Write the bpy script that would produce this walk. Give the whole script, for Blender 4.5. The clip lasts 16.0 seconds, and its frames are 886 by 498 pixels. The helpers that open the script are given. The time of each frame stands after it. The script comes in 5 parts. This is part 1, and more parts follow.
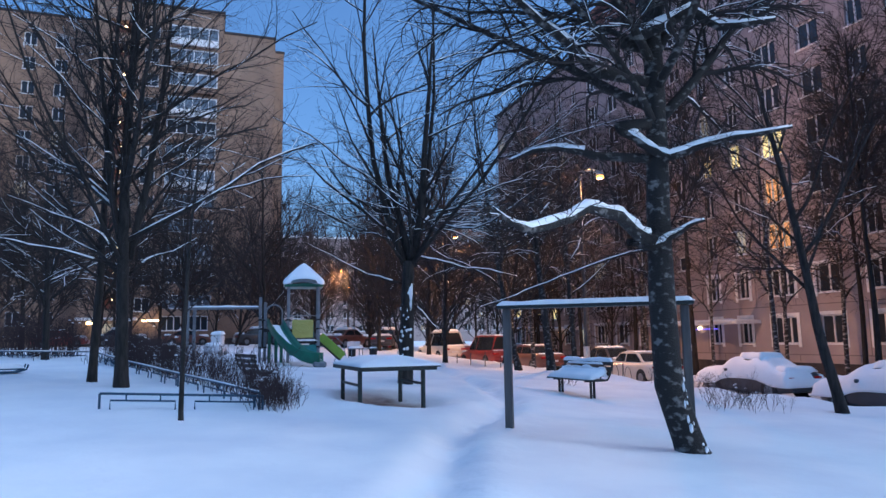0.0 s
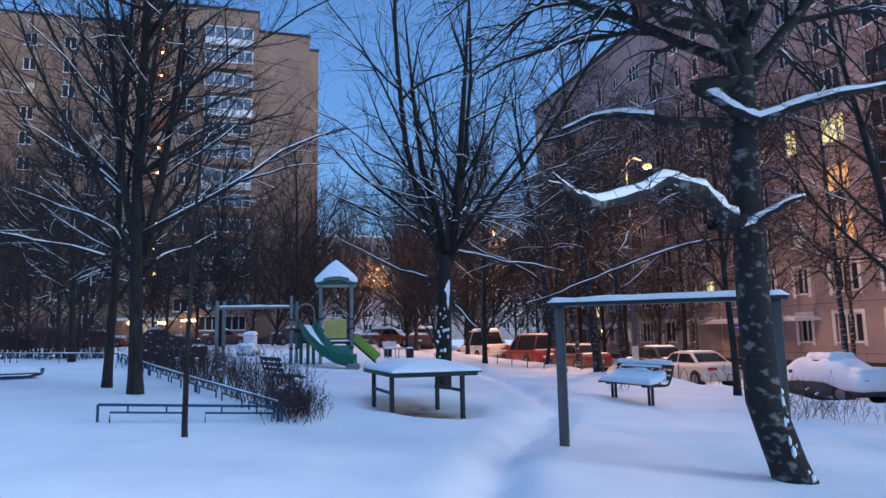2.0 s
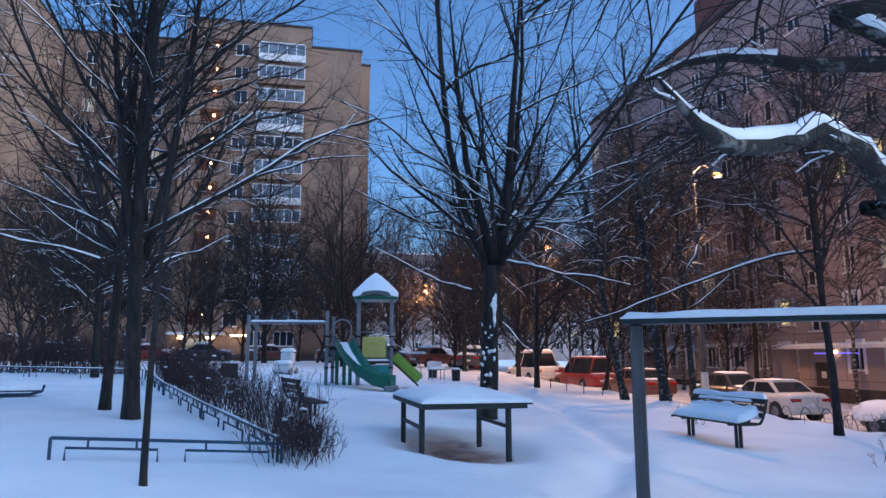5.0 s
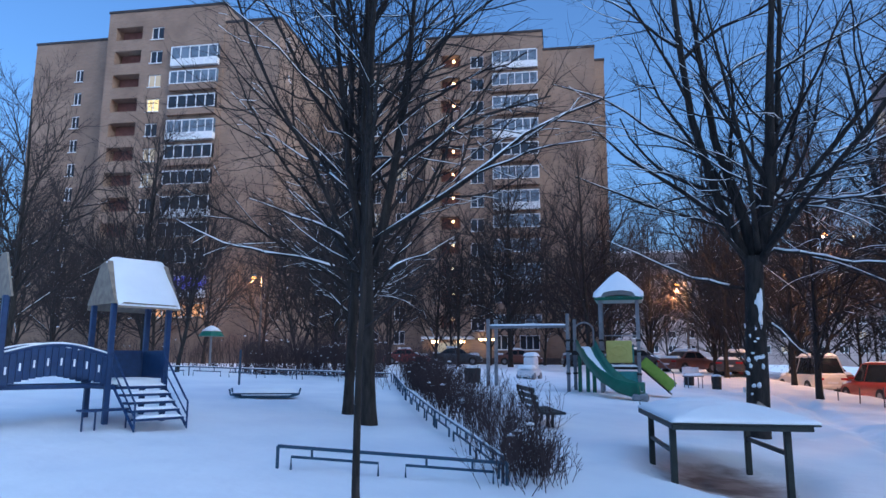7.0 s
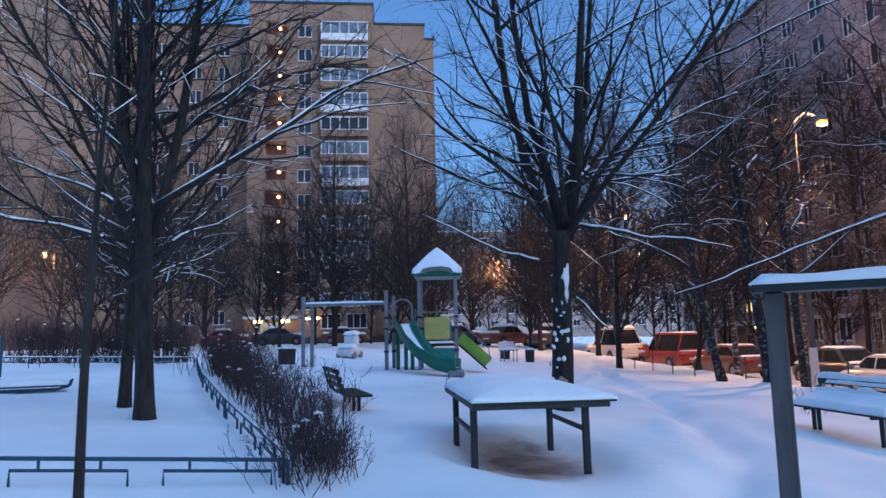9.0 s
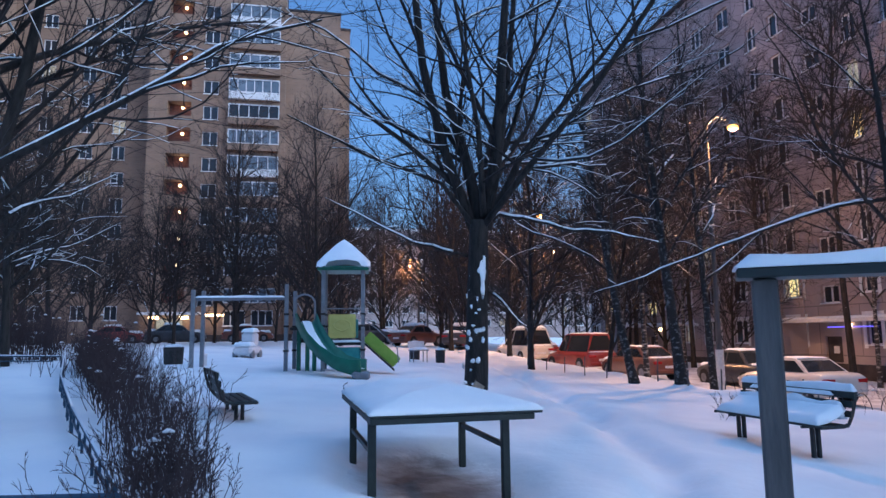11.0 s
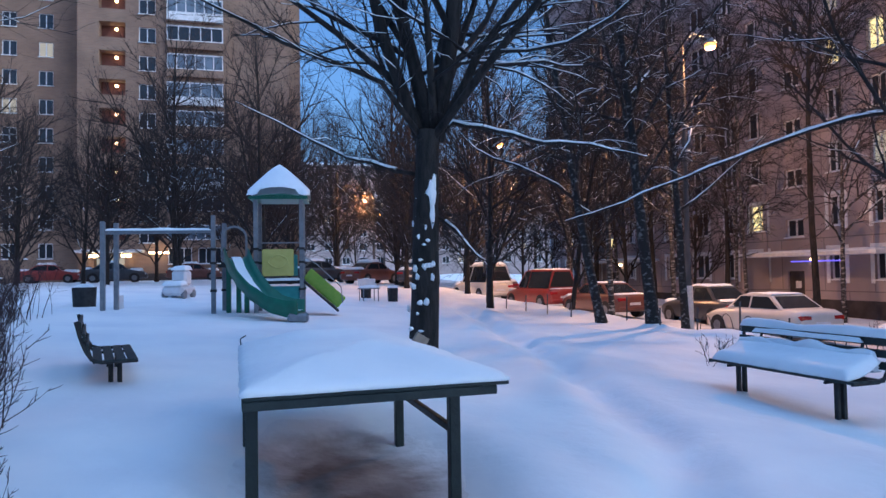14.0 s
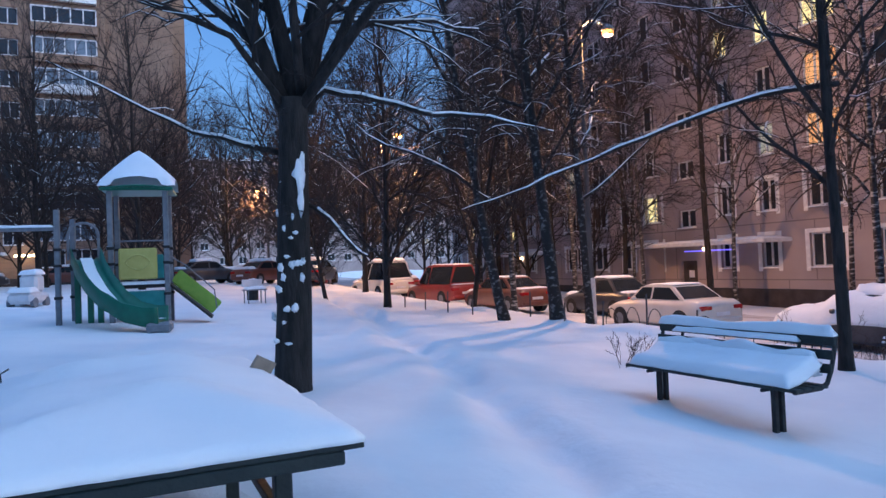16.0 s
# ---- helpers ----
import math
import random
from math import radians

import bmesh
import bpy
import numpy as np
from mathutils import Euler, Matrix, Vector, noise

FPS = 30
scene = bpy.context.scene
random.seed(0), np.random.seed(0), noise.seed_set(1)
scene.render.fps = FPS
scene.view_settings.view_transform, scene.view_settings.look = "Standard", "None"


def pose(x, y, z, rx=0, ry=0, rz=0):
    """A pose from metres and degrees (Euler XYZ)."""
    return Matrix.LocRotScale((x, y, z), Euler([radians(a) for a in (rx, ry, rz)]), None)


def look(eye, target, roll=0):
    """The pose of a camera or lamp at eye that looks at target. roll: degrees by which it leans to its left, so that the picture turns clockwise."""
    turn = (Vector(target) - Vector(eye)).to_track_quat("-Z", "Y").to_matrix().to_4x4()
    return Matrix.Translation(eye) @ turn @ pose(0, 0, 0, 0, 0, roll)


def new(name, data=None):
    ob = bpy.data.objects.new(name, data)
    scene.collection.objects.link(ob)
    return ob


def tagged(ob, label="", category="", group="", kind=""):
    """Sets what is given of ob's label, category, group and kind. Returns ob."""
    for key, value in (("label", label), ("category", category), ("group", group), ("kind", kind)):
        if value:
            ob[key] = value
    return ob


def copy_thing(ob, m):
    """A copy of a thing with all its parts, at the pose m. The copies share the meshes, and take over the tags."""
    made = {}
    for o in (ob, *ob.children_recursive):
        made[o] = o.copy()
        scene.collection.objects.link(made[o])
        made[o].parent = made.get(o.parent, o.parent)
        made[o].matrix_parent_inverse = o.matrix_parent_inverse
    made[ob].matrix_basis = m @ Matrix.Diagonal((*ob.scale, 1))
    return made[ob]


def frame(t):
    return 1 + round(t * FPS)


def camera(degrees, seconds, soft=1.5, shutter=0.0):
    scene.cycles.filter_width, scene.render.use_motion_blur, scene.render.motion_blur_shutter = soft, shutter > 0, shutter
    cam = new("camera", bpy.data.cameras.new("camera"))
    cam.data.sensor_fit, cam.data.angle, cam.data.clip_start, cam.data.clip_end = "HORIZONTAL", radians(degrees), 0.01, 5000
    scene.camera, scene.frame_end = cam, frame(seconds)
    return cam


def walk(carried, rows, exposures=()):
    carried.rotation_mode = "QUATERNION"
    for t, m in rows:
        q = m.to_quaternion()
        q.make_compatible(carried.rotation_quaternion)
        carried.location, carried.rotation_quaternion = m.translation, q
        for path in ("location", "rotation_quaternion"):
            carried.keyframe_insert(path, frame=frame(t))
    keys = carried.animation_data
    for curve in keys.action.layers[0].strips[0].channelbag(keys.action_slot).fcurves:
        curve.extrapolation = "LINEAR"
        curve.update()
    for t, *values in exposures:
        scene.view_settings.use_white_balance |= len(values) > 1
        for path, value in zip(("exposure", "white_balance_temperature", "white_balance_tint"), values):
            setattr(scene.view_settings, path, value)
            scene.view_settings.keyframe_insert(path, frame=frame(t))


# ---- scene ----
# ---- camera ----
cam = camera(66.3, 16.0, soft=1.5)
PATH = [
    (0, (-1.709, -0.526, 1.154), (-1.073, 1.351, 1.419), -0.9),
    (0.5, (-1.612, -0.104, 1.169), (-0.983, 1.776, 1.428), -1.1),
    (1, (-1.448, 0.189, 1.16), (-0.819, 2.07, 1.412), -1.1),
    (1.5, (-1.327, 0.509, 1.161), (-0.759, 2.411, 1.415), -1.1),
    (2, (-1.292, 0.869, 1.219), (-0.761, 2.779, 1.481), -1.1),
    (2.5, (-1.125, 1.221, 1.208), (-0.625, 3.138, 1.477), -0.6),
    (3, (-1.042, 1.56, 1.224), (-0.562, 3.481, 1.503), -0.4),
    (5.5, (-0.51, 3.147, 1.279), (-0.223, 5.1, 1.608), 0.5),
    (6, (-0.473, 3.422, 1.284), (-0.419, 5.393, 1.616), 1.2),
    (6.5, (-0.448, 3.749, 1.308), (-0.548, 5.719, 1.639), 0.7),
    (7, (-0.308, 3.968, 1.337), (-0.637, 5.914, 1.663), 0.3),
    (7.5, (-0.205, 4.108, 1.331), (-0.579, 6.046, 1.65), -0.4),
    (8, (-0.21, 4.322, 1.352), (-0.456, 6.282, 1.664), -1.3),
    (8.5, (-0.135, 4.583, 1.369), (-0.025, 6.565, 1.617), -1.7),
    (9, (0.073, 4.903, 1.361), (0.235, 6.879, 1.62), -1.2),
    (9.5, (0.124, 5.16, 1.34), (0.393, 7.124, 1.604), -1.6),
    (10, (0.131, 5.51, 1.367), (0.451, 7.468, 1.627), -1.5),
    (12.5, (0.694, 7.337, 1.311), (1.215, 9.253, 1.546), 0.3),
    (13, (0.72, 7.739, 1.338), (1.225, 9.666, 1.519), 0.1),
    (13.5, (0.851, 8.028, 1.313), (1.388, 9.954, 1.392), -0.6),
    (14, (1.043, 8.316, 1.337), (1.575, 10.243, 1.405), -1.0),
    (14.5, (1.174, 8.731, 1.343), (1.743, 10.647, 1.408), -1.4),
    (15, (1.322, 9.049, 1.345), (2.003, 10.929, 1.389), -1.9),
    (15.5, (1.601, 9.342, 1.371), (2.333, 11.203, 1.419), -2.0),
    (16, (1.796, 9.703, 1.339), (2.594, 11.536, 1.388), -2.3),
]
walk(cam, [(t, look(eye, target, roll)) for t, eye, target, roll in PATH], exposures=[(0.0, 0.30, 4620, 5), (16.0, 0.34, 4560, 5)])

# ---- world and sun ----
world = bpy.data.worlds.new("dusk_sky")
scene.world = world
world.use_nodes = True
wn = world.node_tree
sky = wn.nodes.new("ShaderNodeTexSky")
sky.sky_type = 'NISHITA'
sky.sun_disc = False
sky.sun_elevation = radians(28)
sky.sun_rotation = radians(120)
sky.air_density, sky.dust_density, sky.ozone_density = 1.0, 4.0, 2.3
wn.links.new(sky.outputs[0], wn.nodes["Background"].inputs[0])
wn.nodes["Background"].inputs[1].default_value = 0.148
sun = new("sun", bpy.data.lights.new("sun", 'SUN'))
sun.data.energy, sun.data.angle, sun.data.color = 0.55, radians(70), (0.62, 0.78, 1.0)
sun.matrix_world = look((2, -1, 30), (0, 0, 0))

# ---- materials ----
def mat(name, col, rough=0.7, col2=None, scale=6.0, bump=0.0, bscale=40.0, metal=0.0, detail=6.0, stretch=(1, 1, 1), spread=(0.35, 0.65)):
    m = bpy.data.materials.new(name)
    m.use_nodes = True
    n, l = m.node_tree.nodes, m.node_tree.links
    b = n["Principled BSDF"]
    b.inputs["Roughness"].default_value, b.inputs["Metallic"].default_value = rough, metal
    b.inputs["Base Color"].default_value = (*col, 1)
    tc, mp = n.new("ShaderNodeTexCoord"), n.new("ShaderNodeMapping")
    mp.inputs["Scale"].default_value = stretch
    l.new(tc.outputs["Object"], mp.inputs[0])
    if col2:
        t, r = n.new("ShaderNodeTexNoise"), n.new("ShaderNodeValToRGB")
        t.inputs["Scale"].default_value, t.inputs["Detail"].default_value = scale, detail
        r.color_ramp.elements[0].position, r.color_ramp.elements[1].position = spread
        r.color_ramp.elements[0].color, r.color_ramp.elements[1].color = (*col, 1), (*col2, 1)
        l.new(mp.outputs[0], t.inputs[0])
        l.new(t.outputs[0], r.inputs[0])
        l.new(r.outputs[0], b.inputs["Base Color"])
    if bump:
        t, k = n.new("ShaderNodeTexNoise"), n.new("ShaderNodeBump")
        t.inputs["Scale"].default_value, t.inputs["Detail"].default_value = bscale, 5
        k.inputs["Strength"].default_value, k.inputs["Distance"].default_value = bump, 0.02
        l.new(mp.outputs[0], t.inputs[0])
        l.new(t.outputs[0], k.inputs["Height"])
        l.new(k.outputs[0], b.inputs["Normal"])
    return m


def glow(name, col, strength):
    m = mat(name, (0.15, 0.11, 0.08))
    b = m.node_tree.nodes["Principled BSDF"]
    b.inputs["Emission Color"].default_value, b.inputs["Emission Strength"].default_value = (*col, 1), strength
    return m


def masonry(name, c1, c2, mortar, scale, w, h, size):
    m = mat(name, c1, 0.9, bump=0.15, bscale=12)
    n, l = m.node_tree.nodes, m.node_tree.links
    t, tc = n.new("ShaderNodeTexBrick"), n.new("ShaderNodeTexCoord")
    mp, sx, cx = n.new("ShaderNodeVectorMath"), n.new("ShaderNodeSeparateXYZ"), n.new("ShaderNodeCombineXYZ")
    l.new(tc.outputs["Object"], sx.inputs[0])
    ad = n.new("ShaderNodeMath")
    l.new(sx.outputs[0], ad.inputs[0])
    l.new(sx.outputs[1], ad.inputs[1])
    l.new(ad.outputs[0], cx.inputs[0])
    l.new(sx.outputs[2], cx.inputs[1])
    l.new(cx.outputs[0], t.inputs[0])
    t.inputs["Color1"].default_value, t.inputs["Color2"].default_value, t.inputs["Mortar"].default_value = (*c1, 1), (*c2, 1), (*mortar, 1)
    t.inputs["Scale"].default_value, t.inputs["Brick Width"].default_value, t.inputs["Row Height"].default_value = scale, w, h
    t.inputs["Mortar Size"].default_value = size
    no, mx, rp = n.new("ShaderNodeTexNoise"), n.new("ShaderNodeMix"), n.new("ShaderNodeValToRGB")
    no.inputs["Scale"].default_value, no.inputs["Detail"].default_value = 0.35, 8
    l.new(tc.outputs["Object"], no.inputs[0])
    l.new(no.outputs[0], rp.inputs[0])
    rp.color_ramp.elements[0].position, rp.color_ramp.elements[1].position = 0.35, 0.7
    rp.color_ramp.elements[0].color, rp.color_ramp.elements[1].color = (0.72, 0.7, 0.7, 1), (1, 1, 1, 1)
    mx.data_type, mx.blend_type = 'RGBA', 'MULTIPLY'
    mx.inputs[0].default_value = 1.0
    l.new(t.outputs[0], mx.inputs[6])
    l.new(rp.outputs[0], mx.inputs[7])
    l.new(mx.outputs[2], n["Principled BSDF"].inputs["Base Color"])
    return m


SNOW = mat("snow", (0.80, 0.82, 0.85), 0.65, (0.88, 0.89, 0.90), 1.2, 0.5, 9)
SNOW_GROUND = mat("ground_snow", (0.74, 0.76, 0.80), 0.7, (0.86, 0.87, 0.88), 0.55, 0.6, 6, detail=10, spread=(0.3, 0.6))
BARK = mat("bark", (0.009, 0.008, 0.0075), 0.95, (0.032, 0.027, 0.024), 14, 1.0, 45, stretch=(1, 1, 0.22))
TWIG = mat("twig_bark", (0.010, 0.008, 0.008), 0.9, (0.022, 0.017, 0.016), 9)
TWIG_RED = mat("far_twig_bark", (0.018, 0.013, 0.012), 0.9, (0.034, 0.024, 0.022), 3)
BIRCH = mat("birch_bark", (0.022, 0.02, 0.02), 0.85, (0.34, 0.33, 0.32), 5.0, 0.6, 30, stretch=(1, 1, 3.2), spread=(0.50, 0.66), detail=12)
BIRCH_DARK = mat("rough_birch_bark", (0.018, 0.016, 0.015), 0.95, (0.17, 0.16, 0.15), 7.5, 1.0, 35, stretch=(1, 1, 1.5), spread=(0.55, 0.66))
HEDGE = mat("hedge_stem", (0.03, 0.02, 0.022), 0.9, (0.055, 0.036, 0.036), 8)
BRICK = masonry("tan_brick", (0.31, 0.21, 0.145), (0.265, 0.18, 0.13), (0.30, 0.235, 0.18), 1.0, 0.5, 0.16, 0.012)
BRICK_RED = masonry("red_brick", (0.20, 0.085, 0.06), (0.17, 0.07, 0.055), (0.24, 0.17, 0.15), 1.0, 0.5, 0.16, 0.012)
PANEL = masonry("wall_panel", (0.42, 0.355, 0.35), (0.36, 0.305, 0.305), (0.22, 0.19, 0.19), 1.0, 3.0, 2.8, 0.03)
PLINTH = mat("plinth_paint", (0.035, 0.03, 0.03), 0.9, (0.06, 0.05, 0.05), 2)
TRIM = mat("white_frame", (0.62, 0.62, 0.64), 0.5, (0.75, 0.75, 0.76), 4)
LOGGIA = mat("loggia_paint", (0.13, 0.055, 0.045), 0.9, (0.17, 0.08, 0.065), 1.5)
GLASS = mat("window_glass", (0.03, 0.035, 0.045), 0.06)
# Balcony panes: the reflected sky is put into a pale blue base colour.
GLASS_SKY = mat("sky_tinted_balcony_glass", (0.11, 0.14, 0.18), 0.15, (0.20, 0.24, 0.30), 0.6)
LIT_Y = glow("lit_window", (1.0, 0.66, 0.20), 1.3)
LIT_O = glow("orange_window", (1.0, 0.38, 0.09), 0.9)
LIT_DIM = glow("dim_glow", (1.0, 0.75, 0.45), 0.35)
LIT_B = glow("blue_window", (0.12, 0.10, 1.0), 0.6)
PURPLE = glow("violet_strip", (0.25, 0.15, 1.0), 1.2)
BULB = glow("sodium_bulb", (1.0, 0.36, 0.045), 4.5)
BULB_W = glow("stair_bulb", (1.0, 0.55, 0.20), 9.0)
ASPHALT = mat("trodden_snow_road", (0.40, 0.39, 0.40), 0.8, (0.66, 0.66, 0.68), 1.0, 0.7, 8)
DARKGREEN = mat("dark_green_paint", (0.004, 0.010, 0.010), 0.5, (0.010, 0.018, 0.017), 12, 0.3, 30)
GREEN = mat("green_plastic", (0.016, 0.10, 0.058), 0.4, (0.025, 0.13, 0.075), 5)
LIME = mat("lime_panel", (0.26, 0.42, 0.045), 0.5, (0.32, 0.47, 0.06), 6)
YELLOW = mat("yellow_panel", (0.48, 0.44, 0.11), 0.5, (0.54, 0.50, 0.14), 6)
TEAL = mat("teal_panel", (0.05, 0.20, 0.20), 0.5, (0.07, 0.25, 0.24), 6)
STEEL = mat("grey_painted_steel", (0.15, 0.16, 0.18), 0.5, (0.21, 0.22, 0.24), 8, 0.1, 40)
POST = mat("grey_wood_post", (0.055, 0.053, 0.054), 0.85, (0.10, 0.095, 0.095), 10, 0.5, 50, stretch=(1, 1, 0.15))
BLUE = mat("blue_paint", (0.010, 0.03, 0.095), 0.5, (0.018, 0.045, 0.13), 9, 0.2, 30)
RAIL = mat("blue_grey_rail", (0.010, 0.038, 0.075), 0.5, (0.02, 0.055, 0.10), 20, 0.2, 50)
WOOD = mat("tan_board", (0.30, 0.25, 0.19), 0.8, (0.20, 0.165, 0.13), 8, 0.4, 30)
BLACK = mat("black_rubber", (0.012, 0.012, 0.013), 0.8, (0.03, 0.03, 0.03), 9)
CARGLASS = mat("car_glass", (0.02, 0.025, 0.03), 0.06)
WHITE_CAR = mat("white_car_paint", (0.62, 0.57, 0.50), 0.25, (0.68, 0.63, 0.57), 2)
RED_CAR = mat("red_car_paint", (0.22, 0.03, 0.025), 0.3, (0.26, 0.04, 0.03), 2)
BROWN_CAR = mat("brown_car_paint", (0.13, 0.05, 0.035), 0.3, (0.16, 0.065, 0.045), 2)
DARK_CAR = mat("dark_car_paint", (0.04, 0.042, 0.05), 0.3, (0.06, 0.062, 0.07), 2)
TAIL = mat("tail_light", (0.30, 0.01, 0.01), 0.25)
WHITEWASH = mat("whitewash", (0.55, 0.53, 0.50), 0.9, (0.66, 0.64, 0.60), 12, 0.4, 30)
# Grey of dirty thin snow plus the table's shade, put into the colour.
DIRTY_SHADED = mat("trampled_shaded_earth_snow", (0.20, 0.17, 0.165), 0.9, (0.40, 0.37, 0.375), 2.2, 0.8, 14, detail=9)


def faded_rim(m, x, y, rx, ry):
    """Blends the bare, shade-darkened patch round (x, y) into blown snow at its rim."""
    n, l = m.node_tree.nodes, m.node_tree.links
    b = n["Principled BSDF"]
    tc, mp, no = n.new("ShaderNodeTexCoord"), n.new("ShaderNodeMapping"), n.new("ShaderNodeTexNoise")
    mp.inputs["Location"].default_value, mp.inputs["Scale"].default_value = (-x / rx, -y / ry, 0), (1 / rx, 1 / ry, 0)
    no.inputs["Scale"].default_value, no.inputs["Detail"].default_value = 2.6, 8
    ln, ad, rp, mx = n.new("ShaderNodeVectorMath"), n.new("ShaderNodeMath"), n.new("ShaderNodeValToRGB"), n.new("ShaderNodeMix")
    ln.operation, ad.operation = 'LENGTH', 'MULTIPLY_ADD'
    l.new(tc.outputs["Object"], mp.inputs[0])
    l.new(tc.outputs["Object"], no.inputs[0])
    l.new(mp.outputs[0], ln.inputs[0])
    l.new(no.outputs[0], ad.inputs[0])
    ad.inputs[1].default_value = 0.9
    l.new(ln.outputs["Value"], ad.inputs[2])
    rp.color_ramp.elements[0].position, rp.color_ramp.elements[1].position = 0.62, 0.98
    hf = n.new("ShaderNodeMath")
    hf.operation = 'MULTIPLY'
    hf.inputs[1].default_value = 0.72
    l.new(ad.outputs[0], hf.inputs[0])
    l.new(hf.outputs[0], rp.inputs[0])
    mx.data_type = 'RGBA'
    l.new(rp.outputs[0], mx.inputs[0])
    l.new(b.inputs["Base Color"].links[0].from_socket, mx.inputs[6])
    mx.inputs[7].default_value = (0.80, 0.815, 0.84, 1)
    l.new(mx.outputs[2], b.inputs["Base Color"])


faded_rim(DIRTY_SHADED, 1.70, 13.35, 0.95, 1.5)
TOYWHITE = mat("white_plastic", (0.6, 0.6, 0.62), 0.5, (0.68, 0.68, 0.7), 5)


# ---- mesh helpers ----
class Soup:
    def __init__(self):
        self.v, self.f = [], []

    def quad(self, a, b, c, d):
        k = len(self.v)
        self.v += [a, b, c, d]
        self.f.append((k, k + 1, k + 2, k + 3))

    def box(self, x0, x1, y0, y1, z0, z1, ch=0.0, m=None):
        """A box whose edges are chamfered by ch."""
        bm = bmesh.new()
        bmesh.ops.create_cube(bm, size=1)
        for w in bm.verts:
            w.co = Vector(((x0 + x1) / 2 + w.co.x * (x1 - x0), (y0 + y1) / 2 + w.co.y * (y1 - y0), (z0 + z1) / 2 + w.co.z * (z1 - z0)))
        if ch:
            bmesh.ops.bevel(bm, geom=bm.edges[:], offset=ch, segments=1, affect='EDGES')
        k = len(self.v)
        bm.verts.index_update()
        self.v += [tuple(m @ w.co) if m else tuple(w.co) for w in bm.verts]
        self.f += [tuple(k + w.index for w in f.verts) for f in bm.faces]
        bm.free()
        return self

    def tube(self, pts, rads, n=6, cap=True):
        k0 = len(self.v)
        pts = [Vector(p) for p in pts]
        side = None
        for i, p in enumerate(pts):
            d = (pts[min(i + 1, len(pts) - 1)] - pts[max(i - 1, 0)])
            d = d.normalized() if d.length > 1e-9 else Vector((0, 0, 1))
            if side is None:
                side = d.cross(Vector((0, 0, 1)) if abs(d.z) < 0.9 else Vector((1, 0, 0))).normalized()
            else:
                side = (side - d * side.dot(d))
                side = side.normalized() if side.length > 1e-6 else d.orthogonal().normalized()
            up = d.cross(side)
            r = rads[i] if isinstance(rads, (list, tuple)) else rads
            for j in range(n):
                a = 2 * math.pi * j / n
                self.v.append(tuple(p + side * (r * math.cos(a)) + up * (r * math.sin(a))))
        for i in range(len(pts) - 1):
            for j in range(n):
                a, b = k0 + i * n + j, k0 + i * n + (j + 1) % n
                self.f.append((a, b, b + n, a + n))
        if cap:
            self.f.append(tuple(range(k0 + n - 1, k0 - 1, -1)))
            e = k0 + (len(pts) - 1) * n
            self.f.append(tuple(range(e, e + n)))
        return self

    def mound(self, x0, x1, y0, y1, z, h, nx=14, ny=14, seed=0.0, lump=0.25, top=None, edge=0.12, eased=False):
        """A closed cushion of snow with rounded, uneven rims; top(x, y) lifts its base."""
        k = len(self.v)
        for lay in (0, 1):
            for j in range(ny + 1):
                for i in range(nx + 1):
                    a, b = i / nx, j / ny
                    x, y = x0 + (x1 - x0) * a, y0 + (y1 - y0) * b
                    base = z + (top(x, y) if top else 0)
                    e = min(x - x0, x1 - x, y - y0, y1 - y)
                    s = math.sqrt(max(0.0, 1 - (1 - min(1, e / edge)) ** 2))
                    if eased:
                        q = min(1, e / edge)
                        s = 0.5 * s + 0.5 * q * q * (3 - 2 * q)
                    hh = h * (0.12 + 0.88 * s) * (1 + lump * noise.noise((x * 2.1 + seed, y * 2.1, seed)))
                    wob = 0.015 * noise.noise((x * 6, y * 6, seed + 3))
                    self.v.append((x + wob, y + wob, base + (hh if lay else 0)))
        w = nx + 1
        top0 = k + w * (ny + 1)
        for j in range(ny):
            for i in range(nx):
                a = j * w + i
                self.f.append((top0 + a, top0 + a + 1, top0 + a + 1 + w, top0 + a + w))
                self.f.append((k + a, k + a + w, k + a + 1 + w, k + a + 1))
        ring = [i for i in range(w)] + [j * w + nx for j in range(1, ny + 1)] + [ny * w + i for i in range(nx - 1, -1, -1)] + [j * w for j in range(ny - 1, 0, -1)]
        for a, b in zip(ring, ring[1:] + ring[:1]):
            self.f.append((k + a, k + b, top0 + b, top0 + a))
        return self

    def mesh(self, name, material, smooth=False):
        me = bpy.data.meshes.new(name)
        me.from_pydata(self.v, [], self.f)
        me.materials.append(material)
        if smooth:
            me.polygons.foreach_set("use_smooth", [True] * len(me.polygons))
        me.update()
        return me


def part(name, soup, material, parent=None, label="", smooth=False):
    ob = new(name, soup.mesh(name, material, smooth))
    ob.parent = parent
    return tagged(ob, label)


def thing(name, m, label, category, group=""):
    ob = new(name)
    ob.matrix_world = m
    ob.empty_display_size = 0.1
    return tagged(ob, label, category, group)


def setting(name, soup, material, label="", smooth=False):
    return tagged(part(name, soup, material, None, label, smooth), category=name.split("_")[0], kind="structure")


def soft(v, lo, hi, w=0.25):
    """v, eased into the range from lo to hi."""
    v = max(lo - 3, min(hi + 3, v))
    return lo + w * math.log1p(math.exp((v - lo) / w)) if v < (lo + hi) / 2 else hi - w * math.log1p(math.exp((hi - v) / w))


def g(x, y):
    """Height of the snow's general slope: it falls to the road and rises to the yard."""
    return soft(-0.311 - 0.0541 * x + 0.0275 * y, -1.15, 1.0)


